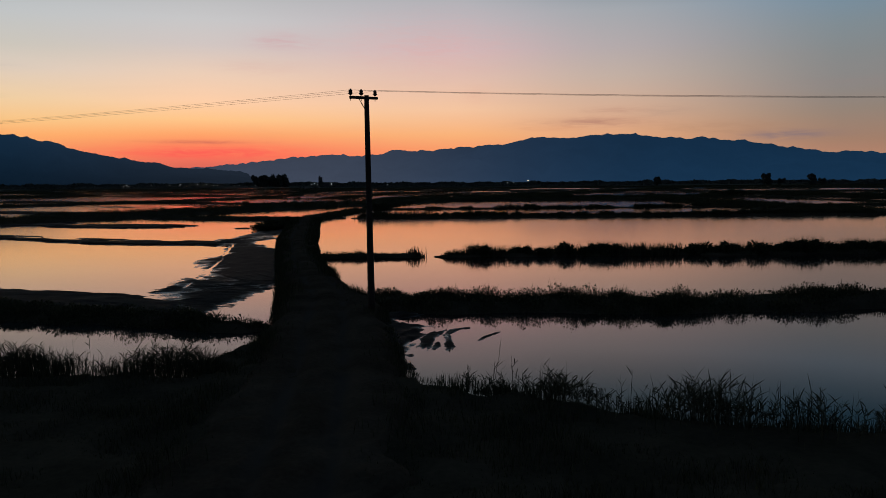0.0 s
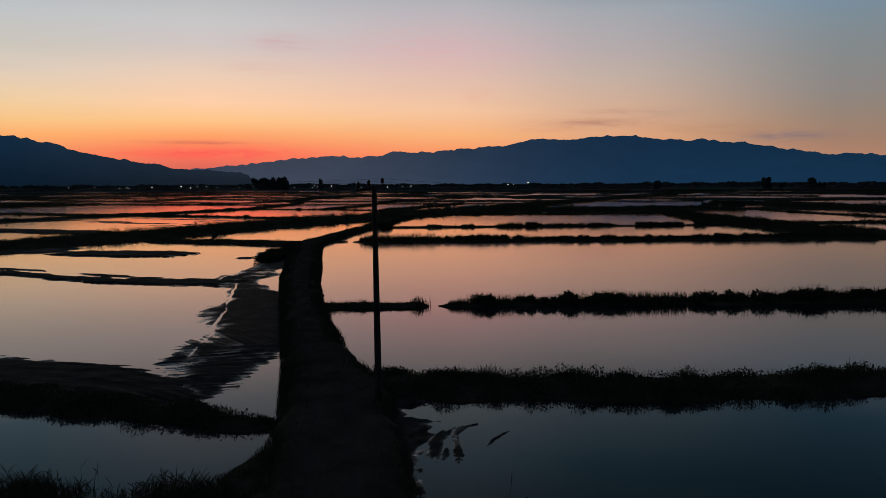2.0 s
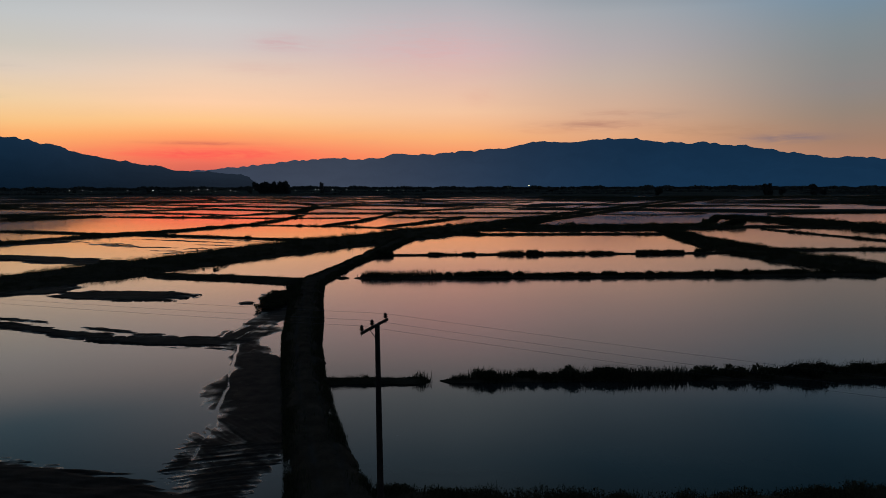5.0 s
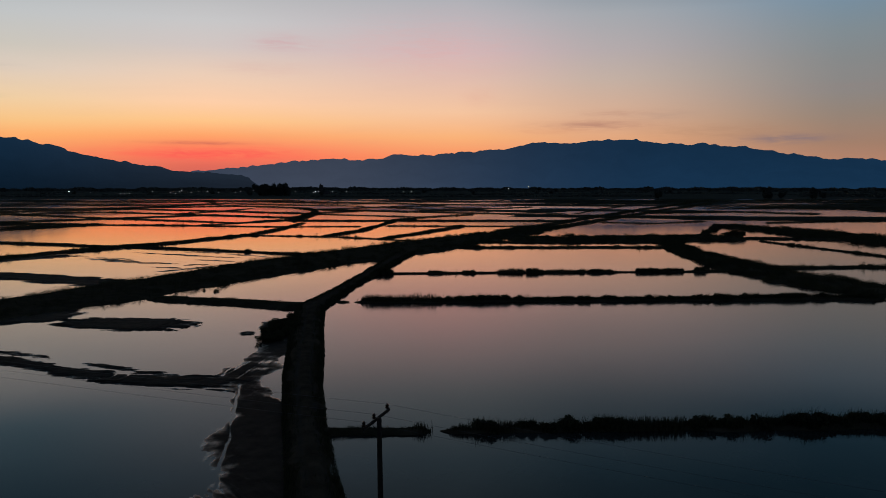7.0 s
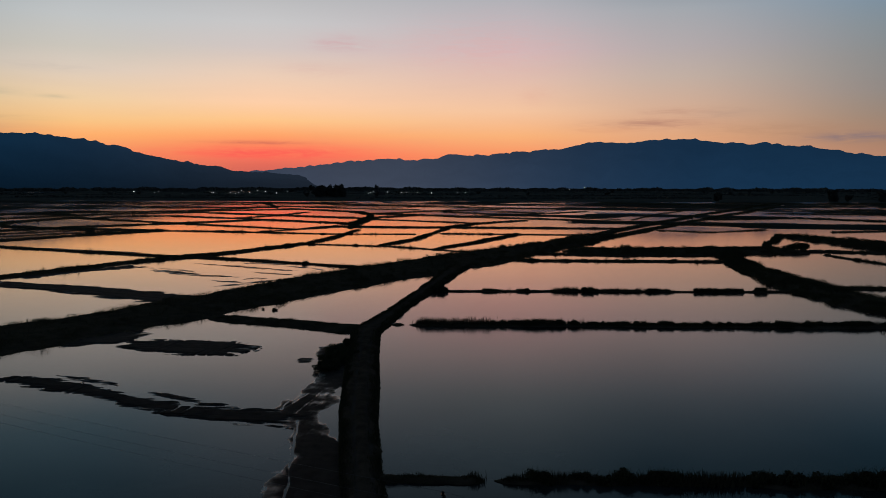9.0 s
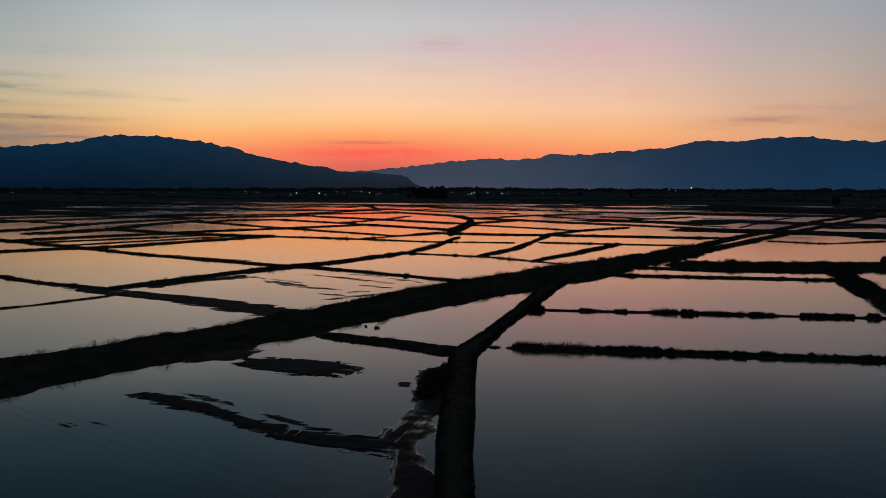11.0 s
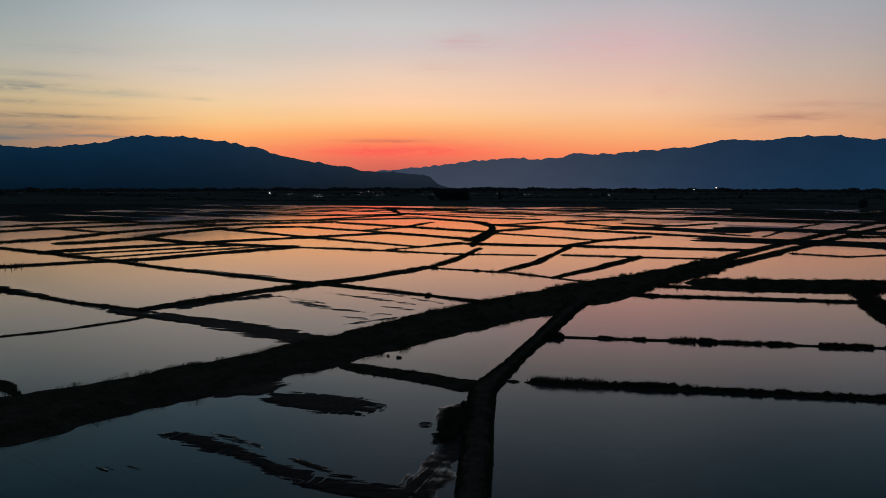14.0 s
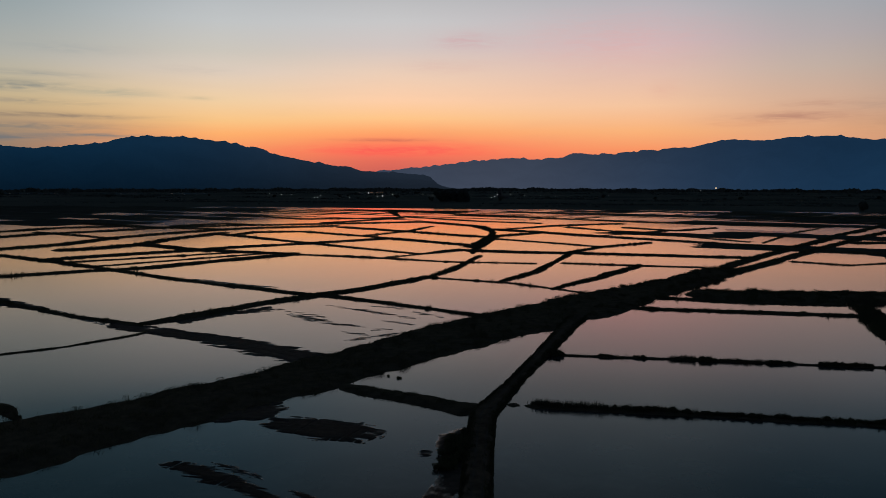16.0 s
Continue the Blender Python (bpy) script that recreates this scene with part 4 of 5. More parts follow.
dike([(79.3, 196.7), (95.1, 196.7), (124.0, 199.2)], [4.7, 4.7, 5.1], 0.83)
dike([(2.8, 260.8), (17.5, 260.8), (36.9, 259.8), (76.1, 261.6)], [1.8, 4.1, 2.9, 2.9], 0.56)
dike([(13.0, 288.1), (40.0, 283.6), (77.4, 286.1)], [5.6, 5.4, 5.3], 0.69)
dike([(29.2, 302.2), (63.6, 309.0), (112.9, 317.8)], [14.0, 14.0, 14.0], 0.96)
dike([(-106.7, 80.9), (-95.8, 96.4), (-87.0, 112.6), (-75.3, 131.8), (-69.2, 144.8), (-62.9, 161.9), (-53.3, 178.8), (-43.9, 203.8), (-31.2, 226.6), (-16.4, 253.0), (0.8, 289.5), (23.8, 331.1), (51.7, 393.7)], [26.5, 28.0, 24.2, 24.6, 23.0, 25.0, 26.4, 28.6, 32.6, 33.6, 28.9, 23.5, 20.9], 2.05)
dike([(49.6, 398.3), (99.3, 510.3), (170.7, 667.6), (366.8, 1067.0)], [8.0, 8.0, 8.0, 8.0], 1.00)
dike([(48.7, 369.4), (93.7, 464.8), (155.9, 593.1), (307.2, 891.3)], [8.0, 8.0, 8.0, 8.0], 1.00)
dike([(-137.7, 194.8), (-177.4, 207.4), (-212.5, 221.8), (-293.4, 249.5)], [4.3, 2.8, 2.6, 3.4], 0.56)
dike([(-139.1, 196.3), (-131.2, 215.2), (-123.1, 238.1), (-110.9, 264.2), (-98.2, 286.0), (-83.5, 329.0)], [5.2, 8.2, 6.4, 7.7, 7.7, 6.1], 0.69)
dike([(-83.5, 329.0), (-79.3, 357.2), (-78.9, 429.7)], [2.7, 4.8, 2.8], 1.09)
dike([(-110.9, 264.2), (-157.2, 280.4), (-214.1, 306.1), (-290.4, 343.6), (-345.8, 365.0), (-411.1, 382.3)], [6.2, 4.4, 4.9, 6.4, 6.9, 8.4], 0.56)
dike([(-109.8, 264.4), (-76.2, 251.8), (-43.0, 235.2)], [6.1, 3.3, 3.5], 0.56)
dike([(-290.0, 259.4), (-270.3, 284.0), (-248.2, 311.6), (-224.0, 329.7), (-207.9, 372.5), (-182.4, 411.6), (-138.7, 405.1), (-87.2, 392.7), (-42.6, 394.9)], [8.2, 8.7, 7.1, 6.8, 7.5, 3.7, 5.4, 2.7, 2.8], 0.69)
dike([(-321.6, 456.5), (-255.5, 424.1), (-183.8, 414.9)], [14.0, 9.8, 6.7], 1.2)
dike([(-304.0, 349.3), (-285.3, 383.2), (-244.5, 439.1)], [12.3, 13.6, 10.7], 0.9)
dike([(-286.4, 338.8), (-259.7, 372.6), (-219.5, 421.0)], [3.8, 4.1, 4.6], 0.35)
dike([(-259.6, 326.2), (-235.8, 362.7), (-203.0, 417.5)], [3.2, 3.5, 4.0], 0.35)
dike([(-238.2, 318.8), (-220.7, 354.7), (-191.9, 412.9)], [2.7, 3.0, 3.5], 0.35)
dike([(-388.7, 368.8), (-380.1, 401.9), (-367.0, 435.9), (-369.5, 497.9), (-354.8, 573.4), (-325.0, 636.4), (-263.2, 687.9)], [14.0, 14.0, 14.0, 14.0, 14.0, 14.0, 14.0], 1.5)
dike([(-340.7, 399.4), (-325.1, 415.3), (-315.0, 443.9), (-322.4, 498.0), (-319.3, 574.9)], [14.0, 14.0, 14.0, 11.5, 10.8], 1.4)
dike([(-465.1, 452.1), (-459.8, 487.7), (-453.5, 521.1), (-428.0, 562.8), (-404.0, 625.6), (-356.1, 674.5)], [14.0, 14.0, 14.0, 14.0, 14.0, 14.0], 1.3)
dike([(-533.1, 508.3), (-505.2, 536.4), (-497.9, 593.7), (-445.1, 642.8)], [14.0, 13.4, 14.0, 14.0], 1.3)
dike([(-477.9, 543.1), (-414.2, 517.6), (-358.4, 489.2)], [6.5, 5.4, 4.3], 1.0)
dike([(-528.4, 662.0), (-434.3, 627.0), (-351.3, 613.1)], [11.2, 11.1, 11.4], 1.1)
dike([(-321.3, 560.4), (-270.1, 528.1), (-213.7, 492.6), (-156.1, 456.4), (-114.6, 431.7)], [6.7, 7.8, 6.8, 4.4, 3.9], 0.56)
dike([(-256.3, 432.0), (-235.0, 458.9), (-208.0, 489.1), (-169.2, 546.9), (-99.7, 501.0)], [9.2, 14.0, 10.2, 14.0, 7.7], 0.56)
dike([(-299.7, 539.3), (-299.9, 586.9), (-261.6, 603.8), (-197.5, 564.3), (-169.2, 546.9)], [5.0, 10.5, 10.2, 6.3, 5.8], 0.56)
dike([(-197.5, 564.3), (-178.0, 624.3), (-174.8, 700.3)], [6.0, 5.3, 4.6], 0.56)
dike([(-256.7, 670.9), (-178.0, 624.3), (-101.4, 575.5)], [14.0, 11.4, 9.4], 0.69)
dike([(-130.6, 400.6), (-114.6, 431.7), (-96.5, 466.8)], [2.2, 4.0, 10.7], 0.69)
dike([(-414.0, 641.2), (-386.6, 697.2), (-345.6, 677.1), (-277.1, 724.4), (-202.7, 775.8), (-130.8, 711.2), (-106.1, 634.6), (-97.9, 570.3), (-96.3, 483.8)], [14.0, 14.0, 14.0, 14.0, 14.0, 14.0, 3.9, 5.9, 7.8], 1.09)
dike([(-95.7, 462.9), (-66.7, 458.2), (-32.8, 458.8), (16.0, 456.2), (70.8, 452.6)], [14.0, 11.0, 10.9, 10.5, 10.1], 0.69)
dike([(-115.8, 671.2), (-70.1, 643.4), (-22.1, 607.3), (19.8, 581.7), (57.1, 558.7), (89.1, 528.9), (119.5, 499.5)], [14.0, 14.0, 14.0, 14.0, 14.0, 14.0, 14.0], 0.96)
dike([(-92.3, 559.9), (-37.8, 525.7), (-14.6, 508.1)], [6.5, 5.5, 4.8], 0.56)
dike([(-49.9, 319.0), (-39.0, 362.1), (-33.6, 408.7), (-29.8, 463.3), (-14.4, 503.7), (18.8, 549.4)], [3.1, 4.5, 2.2, 3.6, 4.4, 3.5], 1.09)
dike([(-26.5, 299.9), (-9.2, 342.7), (10.1, 399.3)], [2.1, 5.0, 4.3], 1.09)
dike([(-31.4, 400.4), (3.1, 397.6), (41.4, 396.3)], [3.8, 3.7, 3.6], 0.56)
dike([(-81.2, 325.3), (-45.8, 316.2), (-14.1, 294.9)], [1.8, 1.5, 1.2], 0.56)
dike([(87.1, 437.9), (112.7, 424.1), (152.5, 450.7)], [3.1, 2.7, 2.3], 1.05)
dike([(116.3, 506.5), (138.4, 500.4), (168.8, 483.0)], [14.0, 14.0, 14.0], 0.96)
dike([(-110.7, 656.3), (-64.3, 737.1), (-1.4, 792.8)], [6.8, 9.8, 12.7], 0.69)
dike([(-52.5, 721.4), (-0.8, 660.5), (42.3, 623.1), (88.6, 571.5)], [6.6, 5.9, 5.4, 4.3], 0.56)
dike([(-17.8, 608.4), (22.3, 666.2), (84.2, 737.4)], [4.1, 5.2, 6.5], 0.56)
dike([(-208.7, 938.5), (-97.5, 890.6), (-1.6, 837.5), (105.5, 788.8), (182.0, 770.3)], [14.0, 14.0, 14.0, 14.0, 14.0], 0.96)
dike([(-1.1, 725.1), (46.4, 687.2), (79.2, 736.2)], [8.7, 9.3, 5.3], 0.56)
dike([(94.6, 562.9), (133.8, 672.2), (172.7, 750.7)], [1.6, 2.9, 4.6], 0.69)
dike([(-151.5, 149.2), (-138.6, 164.8), (-131.3, 181.6), (-130.1, 186.9)], [1.4, 0.7, 0.7, 0.7], 0.42)
dike([(-141.4, 121.6), (-113.4, 115.2), (-102.4, 108.6)], [3.6, 3.5, 0.7], 0.83)
dike([(-413.7, 840.3), (-346.6, 801.2), (-289.6, 828.8), (-252.3, 866.1)], [14.0, 14.0, 14.0, 14.0], 0.56)
dike([(-453.3, 1049.3), (-327.1, 1059.3), (-253.6, 865.8)], [14.0, 14.0, 3.0], 0.66)
dike([(-327.1, 1059.3), (-191.3, 959.5), (-77.2, 881.9)], [14.0, 14.0, 14.0], 0.66)
dike([(-297.5, 730.0), (-273.2, 781.8), (-248.5, 852.9)], [12.0, 12.2, 12.7], 0.45)
dike([(-256.3, 879.7), (-147.4, 801.2), (-78.9, 773.6)], [9.7, 8.8, 9.2], 0.45)
dike([(-86.1, 440.8), (-97.1, 586.1), (-67.8, 632.4)], [2.7, 12.1, 7.8], 0.76)
dike([(177.9, 429.4), (236.0, 453.8), (282.3, 453.9)], [4.8, 6.7, 8.2], 1.3)
dike([(152.5, 575.9), (227.8, 608.8), (268.9, 556.2)], [11.7, 14.0, 13.8], 1.3)


# far fields: a patchwork of bunds and dry plots thinning out towards the plain
far_rng = random.Random(5)
AXIS = Vector((0.36, 0.93))


def far_place(a, c):
    return (a * AXIS.y + c * AXIS.x - 60, -a * AXIS.x + c * AXIS.y)


def surveyed(x, y):
    """The fields near enough to be laid out one by one."""
    return y < 430 or (y < 770 and -430 < x < 170) or (y < 610 and x < 290 and x > 0)


for row in range(27):
    c0 = 330 + row * 40 + far_rng.uniform(-8, 8)
    a = -1000.0
    while a < 1000:
        length = far_rng.uniform(90, 300)
        q0, q1 = far_place(a, c0), far_place(a + length, c0 + far_rng.uniform(-12, 12))
        if far_rng.random() < 0.8 and q0[1] < 1140 and q1[1] < 1145 and not surveyed(*q0) and not surveyed(*q1) and abs(q0[0]) < 0.95 * q0[1] and min(q0[0], q1[0]) > -660:
            heart = abs(q0[0] + 150 + (q0[1] - 700) * 0.22) < 260
            dike([q0, q1], [far_rng.uniform(2, 8) * (0.35 if heart else 1)] * 2, far_rng.uniform(0.5, 1.0) * (0.4 if heart else 2.1 if q0[0] > 90 else 1))
        if far_rng.random() < 0.25:
            q2 = far_place(a + far_rng.uniform(-10, 10), c0 + far_rng.uniform(50, 100))
            if q2[1] < 1145 and not surveyed(*q0) and not surveyed(*q2) and abs(q0[0]) < 0.95 * q0[1] and min(q0[0], q2[0]) > -660:
                dike([q0, q2], [far_rng.uniform(2, 5)] * 2, 0.7)
        a += length


def dry_plot(cx, cy, w, d, turn, seed):
    """A plot that holds no water: a slab of low crop with a ragged edge."""
    u, v = np.meshgrid(np.linspace(-1, 1, 24), np.linspace(-1, 1, 10), indexing="ij")
    wob = 1 + 0.12 * fractal(u * 3, v * 3, seed)
    x, y = u * w / 2 * wob, v * d / 2 * wob
    z = np.where(np.maximum(np.abs(u), np.abs(v)) > 0.99, -0.4, 0.35 + 0.1 * fractal(u * 9, v * 5, seed + 1))
    ca, sa = math.cos(turn), math.sin(turn)
    ob = mesh_object("dry_plot", np.stack([(cx + x * ca - y * sa).ravel(), (cy + x * sa + y * ca).ravel(), z.ravel()], 1), grid_faces(24, 10)[:, ::-1], CROP)
    return tagged(ob, "dark unflooded plot among the paddies", "plot", "dry plots")


k = 0
for row in range(18):
    for col in range(26):
        a, c = -1350 + col * 108 + far_rng.uniform(-25, 25) + 45 * (row % 2), 300 + row * 60 + far_rng.uniform(-10, 10)
        cx, cy = far_place(a, c)
        if cy > 1130 or abs(cx) > 1.0 * cy or surveyed(cx - 60, cy) or surveyed(cx + 60, cy) or surveyed(cx, cy - 30):
            continue
        lit = abs(cx + 150 + (cy - 700) * 0.22) < 260      # the well-flooded heart of the plain
        dry = (0.04 if cy < 1000 else 0.25) if lit else 0.85 if cx < 0 else 0.74
        if far_rng.random() < dry:
            k += 1
            dry_plot(cx, cy, far_rng.uniform(100, 150), far_rng.uniform(46, 66), -0.369 + far_rng.uniform(-0.05, 0.05), 300 + k)
dry_plot(232, 486, 190, 70, -0.12, 901)
dry_plot(300, 470, 160, 60, -0.12, 902)
dry_plot(120, 520, 150, 50, -0.25, 903)
dry_plot(40, 640, 120, 46, -0.37, 904)
dry_plot(150, 640, 160, 50, -0.37, 905)


# ---- power line ----


def tube(bm, a, b, r0, r1, seg=12):
    a, b = Vector(a), Vector(b)
    q = (b - a).to_track_quat("Z", "Y").to_matrix().to_4x4()
    m = Matrix.Translation((a + b) / 2) @ q
    bmesh.ops.create_cone(bm, cap_ends=True, segments=seg, radius1=r0, radius2=r1, depth=(b - a).length, matrix=m)


def beam(bm, a, b, w, h):
    a, b = Vector(a), Vector(b)
    x = (b - a).normalized()
    y = Vector((0, 0, 1)).cross(x).normalized()
    z = x.cross(y)
    m = Matrix((x * (b - a).length, y * w, z * h)).transposed().to_4x4()
    made = bmesh.ops.create_cube(bm, size=1.0, matrix=Matrix.Translation((a + b) / 2) @ m)
    bmesh.ops.bevel(bm, geom=list({e for v in made["verts"] for e in v.link_edges}), offset=0.012, segments=1, affect="EDGES")


ARM = Vector((0.374, 0.924, 0.079))
SEATS = (-1.20, -0.19, 1.20)          # where the insulators stand on the arm


def utility_pole(top_shift):
    """A wooden pole with one crossarm, three pin insulators and a brace; its foot is at the origin."""
    pole = new("utility_pole")
    top = Vector((top_shift[0], top_shift[1], 9.93))
    bm = bmesh.new()
    rings = 14
    for k in range(rings):
        a, c = top * 0.991 * (k / rings) - Vector((0, 0, 0.5 if k == 0 else 0)), top * 0.991 * ((k + 1) / rings)
        tube(bm, a, c, 0.17 - 0.06 * k / rings, 0.17 - 0.06 * (k + 1) / rings, 14)
    bmesh.ops.remove_doubles(bm, verts=bm.verts, dist=0.004)
    part("shaft", bm, WOOD, pole, "weathered tapering wooden shaft")
    seat = top * 0.981 + Vector((-0.16, 0.065, 0))
    bm = bmesh.new()
    beam(bm, seat + ARM * -1.25, seat + ARM * 1.42, 0.10, 0.13)
    part("crossarm", bm, WOOD, pole, "square timber crossarm", smooth=False)
    bm = bmesh.new()
    beam(bm, seat + ARM * -0.42 - Vector((0, 0, 0.05)), top * 0.93 + Vector((-0.1, 0.03, 0)), 0.04, 0.012)
    part("brace", bm, STEEL, pole, "thin flat steel brace", smooth=False)
    bm = bmesh.new()
    tube(bm, seat + Vector((-0.08, 0.032, 0)), seat + Vector((0.3, -0.12, 0)), 0.016, 0.016, 8)
    part("bolt", bm, STEEL, pole)
    for s in SEATS:
        foot = seat + ARM * s + Vector((0, 0, 0.0))
        bm = bmesh.new()
        tube(bm, foot - Vector((0, 0, 0.15)), foot + Vector((0, 0, 0.16)), 0.014, 0.014, 8)
        pin = part("insulator_pin", bm, STEEL, pole)
        bm = bmesh.new()
        for z, r0, r1, d in ((0.14, 0.05, 0.10, 0.07), (0.20, 0.12, 0.07, 0.06), (0.255, 0.055, 0.095, 0.05), (0.305, 0.10, 0.06, 0.05), (0.35, 0.045, 0.04, 0.05)):
            tube(bm, foot + Vector((0, 0, z - d / 2)), foot + Vector((0, 0, z + d / 2)), r0, r1, 14)
        part("insulator", bm, PORCELAIN, pin, "ribbed brown pin insulator")
    return tagged(pole, "weathered wooden power pole with crossarm beside the track", "utility pole", "power line poles")


FOOT = Vector((-3.41, 36.0, 0.5))
LEAN = (-0.10, 0.0)
main_pole = utility_pole(LEAN)
main_pole.location = FOOT
LEFT_FOOT, RIGHT_FOOT = FOOT + Vector((-74, 34, -0.3)), FOOT + Vector((114.7, -44.4, 0))
for foot in (LEFT_FOOT, RIGHT_FOOT):
    copy_thing(main_pole, Matrix.Translation(foot))
for foot, sag in ((LEFT_FOOT, 0.5), (RIGHT_FOOT, 2.2)):
    for s in SEATS:
        lift = Vector((LEAN[0] - 0.16, LEAN[1] + 0.065, 9.93 * 0.981 + 0.33)) + ARM * s
        a, c = FOOT + lift, foot + lift
        cu = bpy.data.curves.new("power_cable", "CURVE")
        cu.dimensions, cu.bevel_depth, cu.bevel_resolution = "3D", 0.005, 1
        sp = cu.splines.new("POLY")
        sp.points.add(40)
        for k in range(41):
            t = k / 40
            q = a.lerp(c, t) - Vector((0, 0, 4 * sag * t * (1 - t)))
            sp.points[k].co = (*q, 1)
        cu.materials.append(CABLE)
        tagged(new("power_cable", cu), "thin sagging bare power cable strung between poles", "cable", "power cables")

# ---- bushes and trees ----


def foliage(name, radius, height, leaves, leaf, seed, trunk=0.0):
    """A bush or small tree: a ragged crown of many small leaf clumps, on a trunk with limbs where it has one."""
    r = np.random.default_rng(seed)
    thing = new(name)
    if trunk:
        bm = bmesh.new()
        tube(bm, (0, 0, -0.4), (0.05 * radius, 0, trunk), 0.09 * radius, 0.06 * radius, 8)
        for k in range(5):
            a = k * 1.26 + 0.3
            tube(bm, (0.05 * radius, 0, trunk * (0.75 + 0.05 * k)), (math.cos(a) * radius * 0.6, math.sin(a) * radius * 0.6, trunk + (height - trunk) * 0.5), 0.04 * radius, 0.012 * radius, 6)
        part("trunk", bm, WOOD, thing, "branching dark trunk")
    lobes = r.normal(0, 1, (9, 3)) * np.array([radius * 0.42, radius * 0.42, (height - trunk) * 0.2]) + np.array([0, 0, trunk + (height - trunk) * 0.45])
    which = r.integers(0, 9, leaves)
    d = r.normal(0, 1, (leaves, 3))
    d /= np.linalg.norm(d, axis=1)[:, None]
    c = lobes[which] + d * (r.uniform(0.3, 1.0, leaves) ** 0.5)[:, None] * np.array([radius * 0.5, radius * 0.5, (height - trunk) * 0.3])
    c[:, 2] = np.clip(c[:, 2], trunk * 0.6 - 0.1, None)
    a, b2 = r.normal(0, leaf, (leaves, 3)), r.normal(0, leaf, (leaves, 3))
    v = np.stack([c - a, c + b2, c + a, c - b2], 1).reshape(-1, 3)
    mesh_object("crown", v, np.arange(leaves * 4).reshape(-1, 4), HAZED_WOODLAND if trunk else LEAF, thing, smooth=False)
    return thing


bush = foliage("bush", 1.0, 1.15, 2600, 0.04, 11)
bush_b = foliage("bush", 1.15, 1.0, 2600, 0.04, 12)
bush_c = foliage("bush", 0.8, 1.35, 2200, 0.04, 13)
for k in (bush, bush_b, bush_c):
    tagged(k, "dark rounded bush growing on a paddy dike", "bush", "bushes on the dikes")
bush.matrix_basis = pose(117.0, 312.0, 0.2)
bush.scale = (2.6, 2.6, 2.6)
bush_b.matrix_basis = pose(-22.6, 113.0, 0.0)
bush_c.matrix_basis = pose(-24.6, 119.6, 0.0)
for x, y in ((-24.6, 115.5), (-23.6, 113.5), (-23.2, 116.0), (-25.4, 117.2), (-22.6, 111.5), (-24.0, 117.6), (-24.4, 112.0), (-25.4, 109.5), (-24.8, 113.0), (-24.2, 106.5), (-24.4, 104.0), (-23.2, 104.5), (-25.6, 115.0), (-23.0, 108.0)):
    ob = copy_thing(bush_c, pose(x, y, 0.0, 0, 0, x * 40))
    ob.scale = (1.5, 1.7, 0.62)
# clumps of growth along the dikes


def tussock(seed, lobes, leaves_n):
    """A lumpy clump of sedge and small shrubs about two metres across and one high."""
    r = np.random.default_rng(seed)
    at = np.stack([r.uniform(-0.65, 0.65, lobes), r.uniform(-0.45, 0.45, lobes), r.uniform(0.05, 0.5, lobes)], 1)
    size = r.uniform(0.28, 0.55, lobes)
    own = r.integers(0, lobes, leaves_n)
    d = r.normal(0, 1, (leaves_n, 3))
    d /= np.linalg.norm(d, axis=1)[:, None]
    c = at[own] + d * (size[own] * r.uniform(0.2, 1.0, leaves_n) ** 0.45)[:, None]
    c[:, 2] = np.abs(c[:, 2]) - 0.15
    a, b2 = r.normal(0, 0.05, (leaves_n, 3)), r.normal(0, 0.05, (leaves_n, 3))
    clump = new("tussock")
    mesh_object("crown", np.stack([c - a, c + b2, c + a, c - b2], 1).reshape(-1, 3), np.arange(leaves_n * 4).reshape(-1, 4), LEAF, clump, smooth=False)
    tips = []
    p = np.stack([r.uniform(-0.8, 0.8, 150), r.uniform(-0.5, 0.5, 150), np.full(150, -0.15)], 1)
    blades(p, r.uniform(0.5, 1.15, 150), np.full(150, 0.04), tips)
    stems = tagged(blade_object("sedge", tips, GRASS), "dark sedge stems", kind="stuff")
    stems.parent = clump
    return tagged(clump, "dark lumpy tussock of sedge and shrub on a dike", "tussock", "tussocks on the dikes")


def reed_clump(seed):
    """A clump of upright reeds with leaning leaves."""
    r = np.random.default_rng(seed)
    tips, small = [], []
    p = np.stack([r.normal(0, 0.42, 170), r.normal(0, 0.3, 170), np.full(170, -0.15)], 1)
    tall = 0.45 + 0.75 * r.random(170) ** 1.5
    blades(p, tall, np.full(170, 0.06), tips)
    q = np.repeat(p[:90], 6, axis=0)
    q[:, 2] += np.repeat(tall[:90], 6) * r.uniform(0.1, 0.75, 540)
    leaves(q + r.normal(0, 0.06, q.shape), np.full(540, 0.05), small)
    clump = new("reed_clump")
    stems = tagged(blade_object("reed_growth", tips, REED, small), "upright dark reed stems", kind="stuff")
    stems.parent = clump
    return tagged(clump, "dark clump of upright reeds on a paddy dike", "reeds", "reed clumps on the dikes")


TUSSOCKS = [tussock(14, 5, 1300), tussock(15, 7, 1500), tussock(16, 4, 1100)]
REED_CLUMPS = [reed_clump(24), reed_clump(25)]
for k, first in enumerate(TUSSOCKS + REED_CLUMPS):
    first.matrix_basis = pose(30.0 + 4.2 * k, 67.35 + 0.06 * k, 0.12)
shrub_rng = random.Random(8)


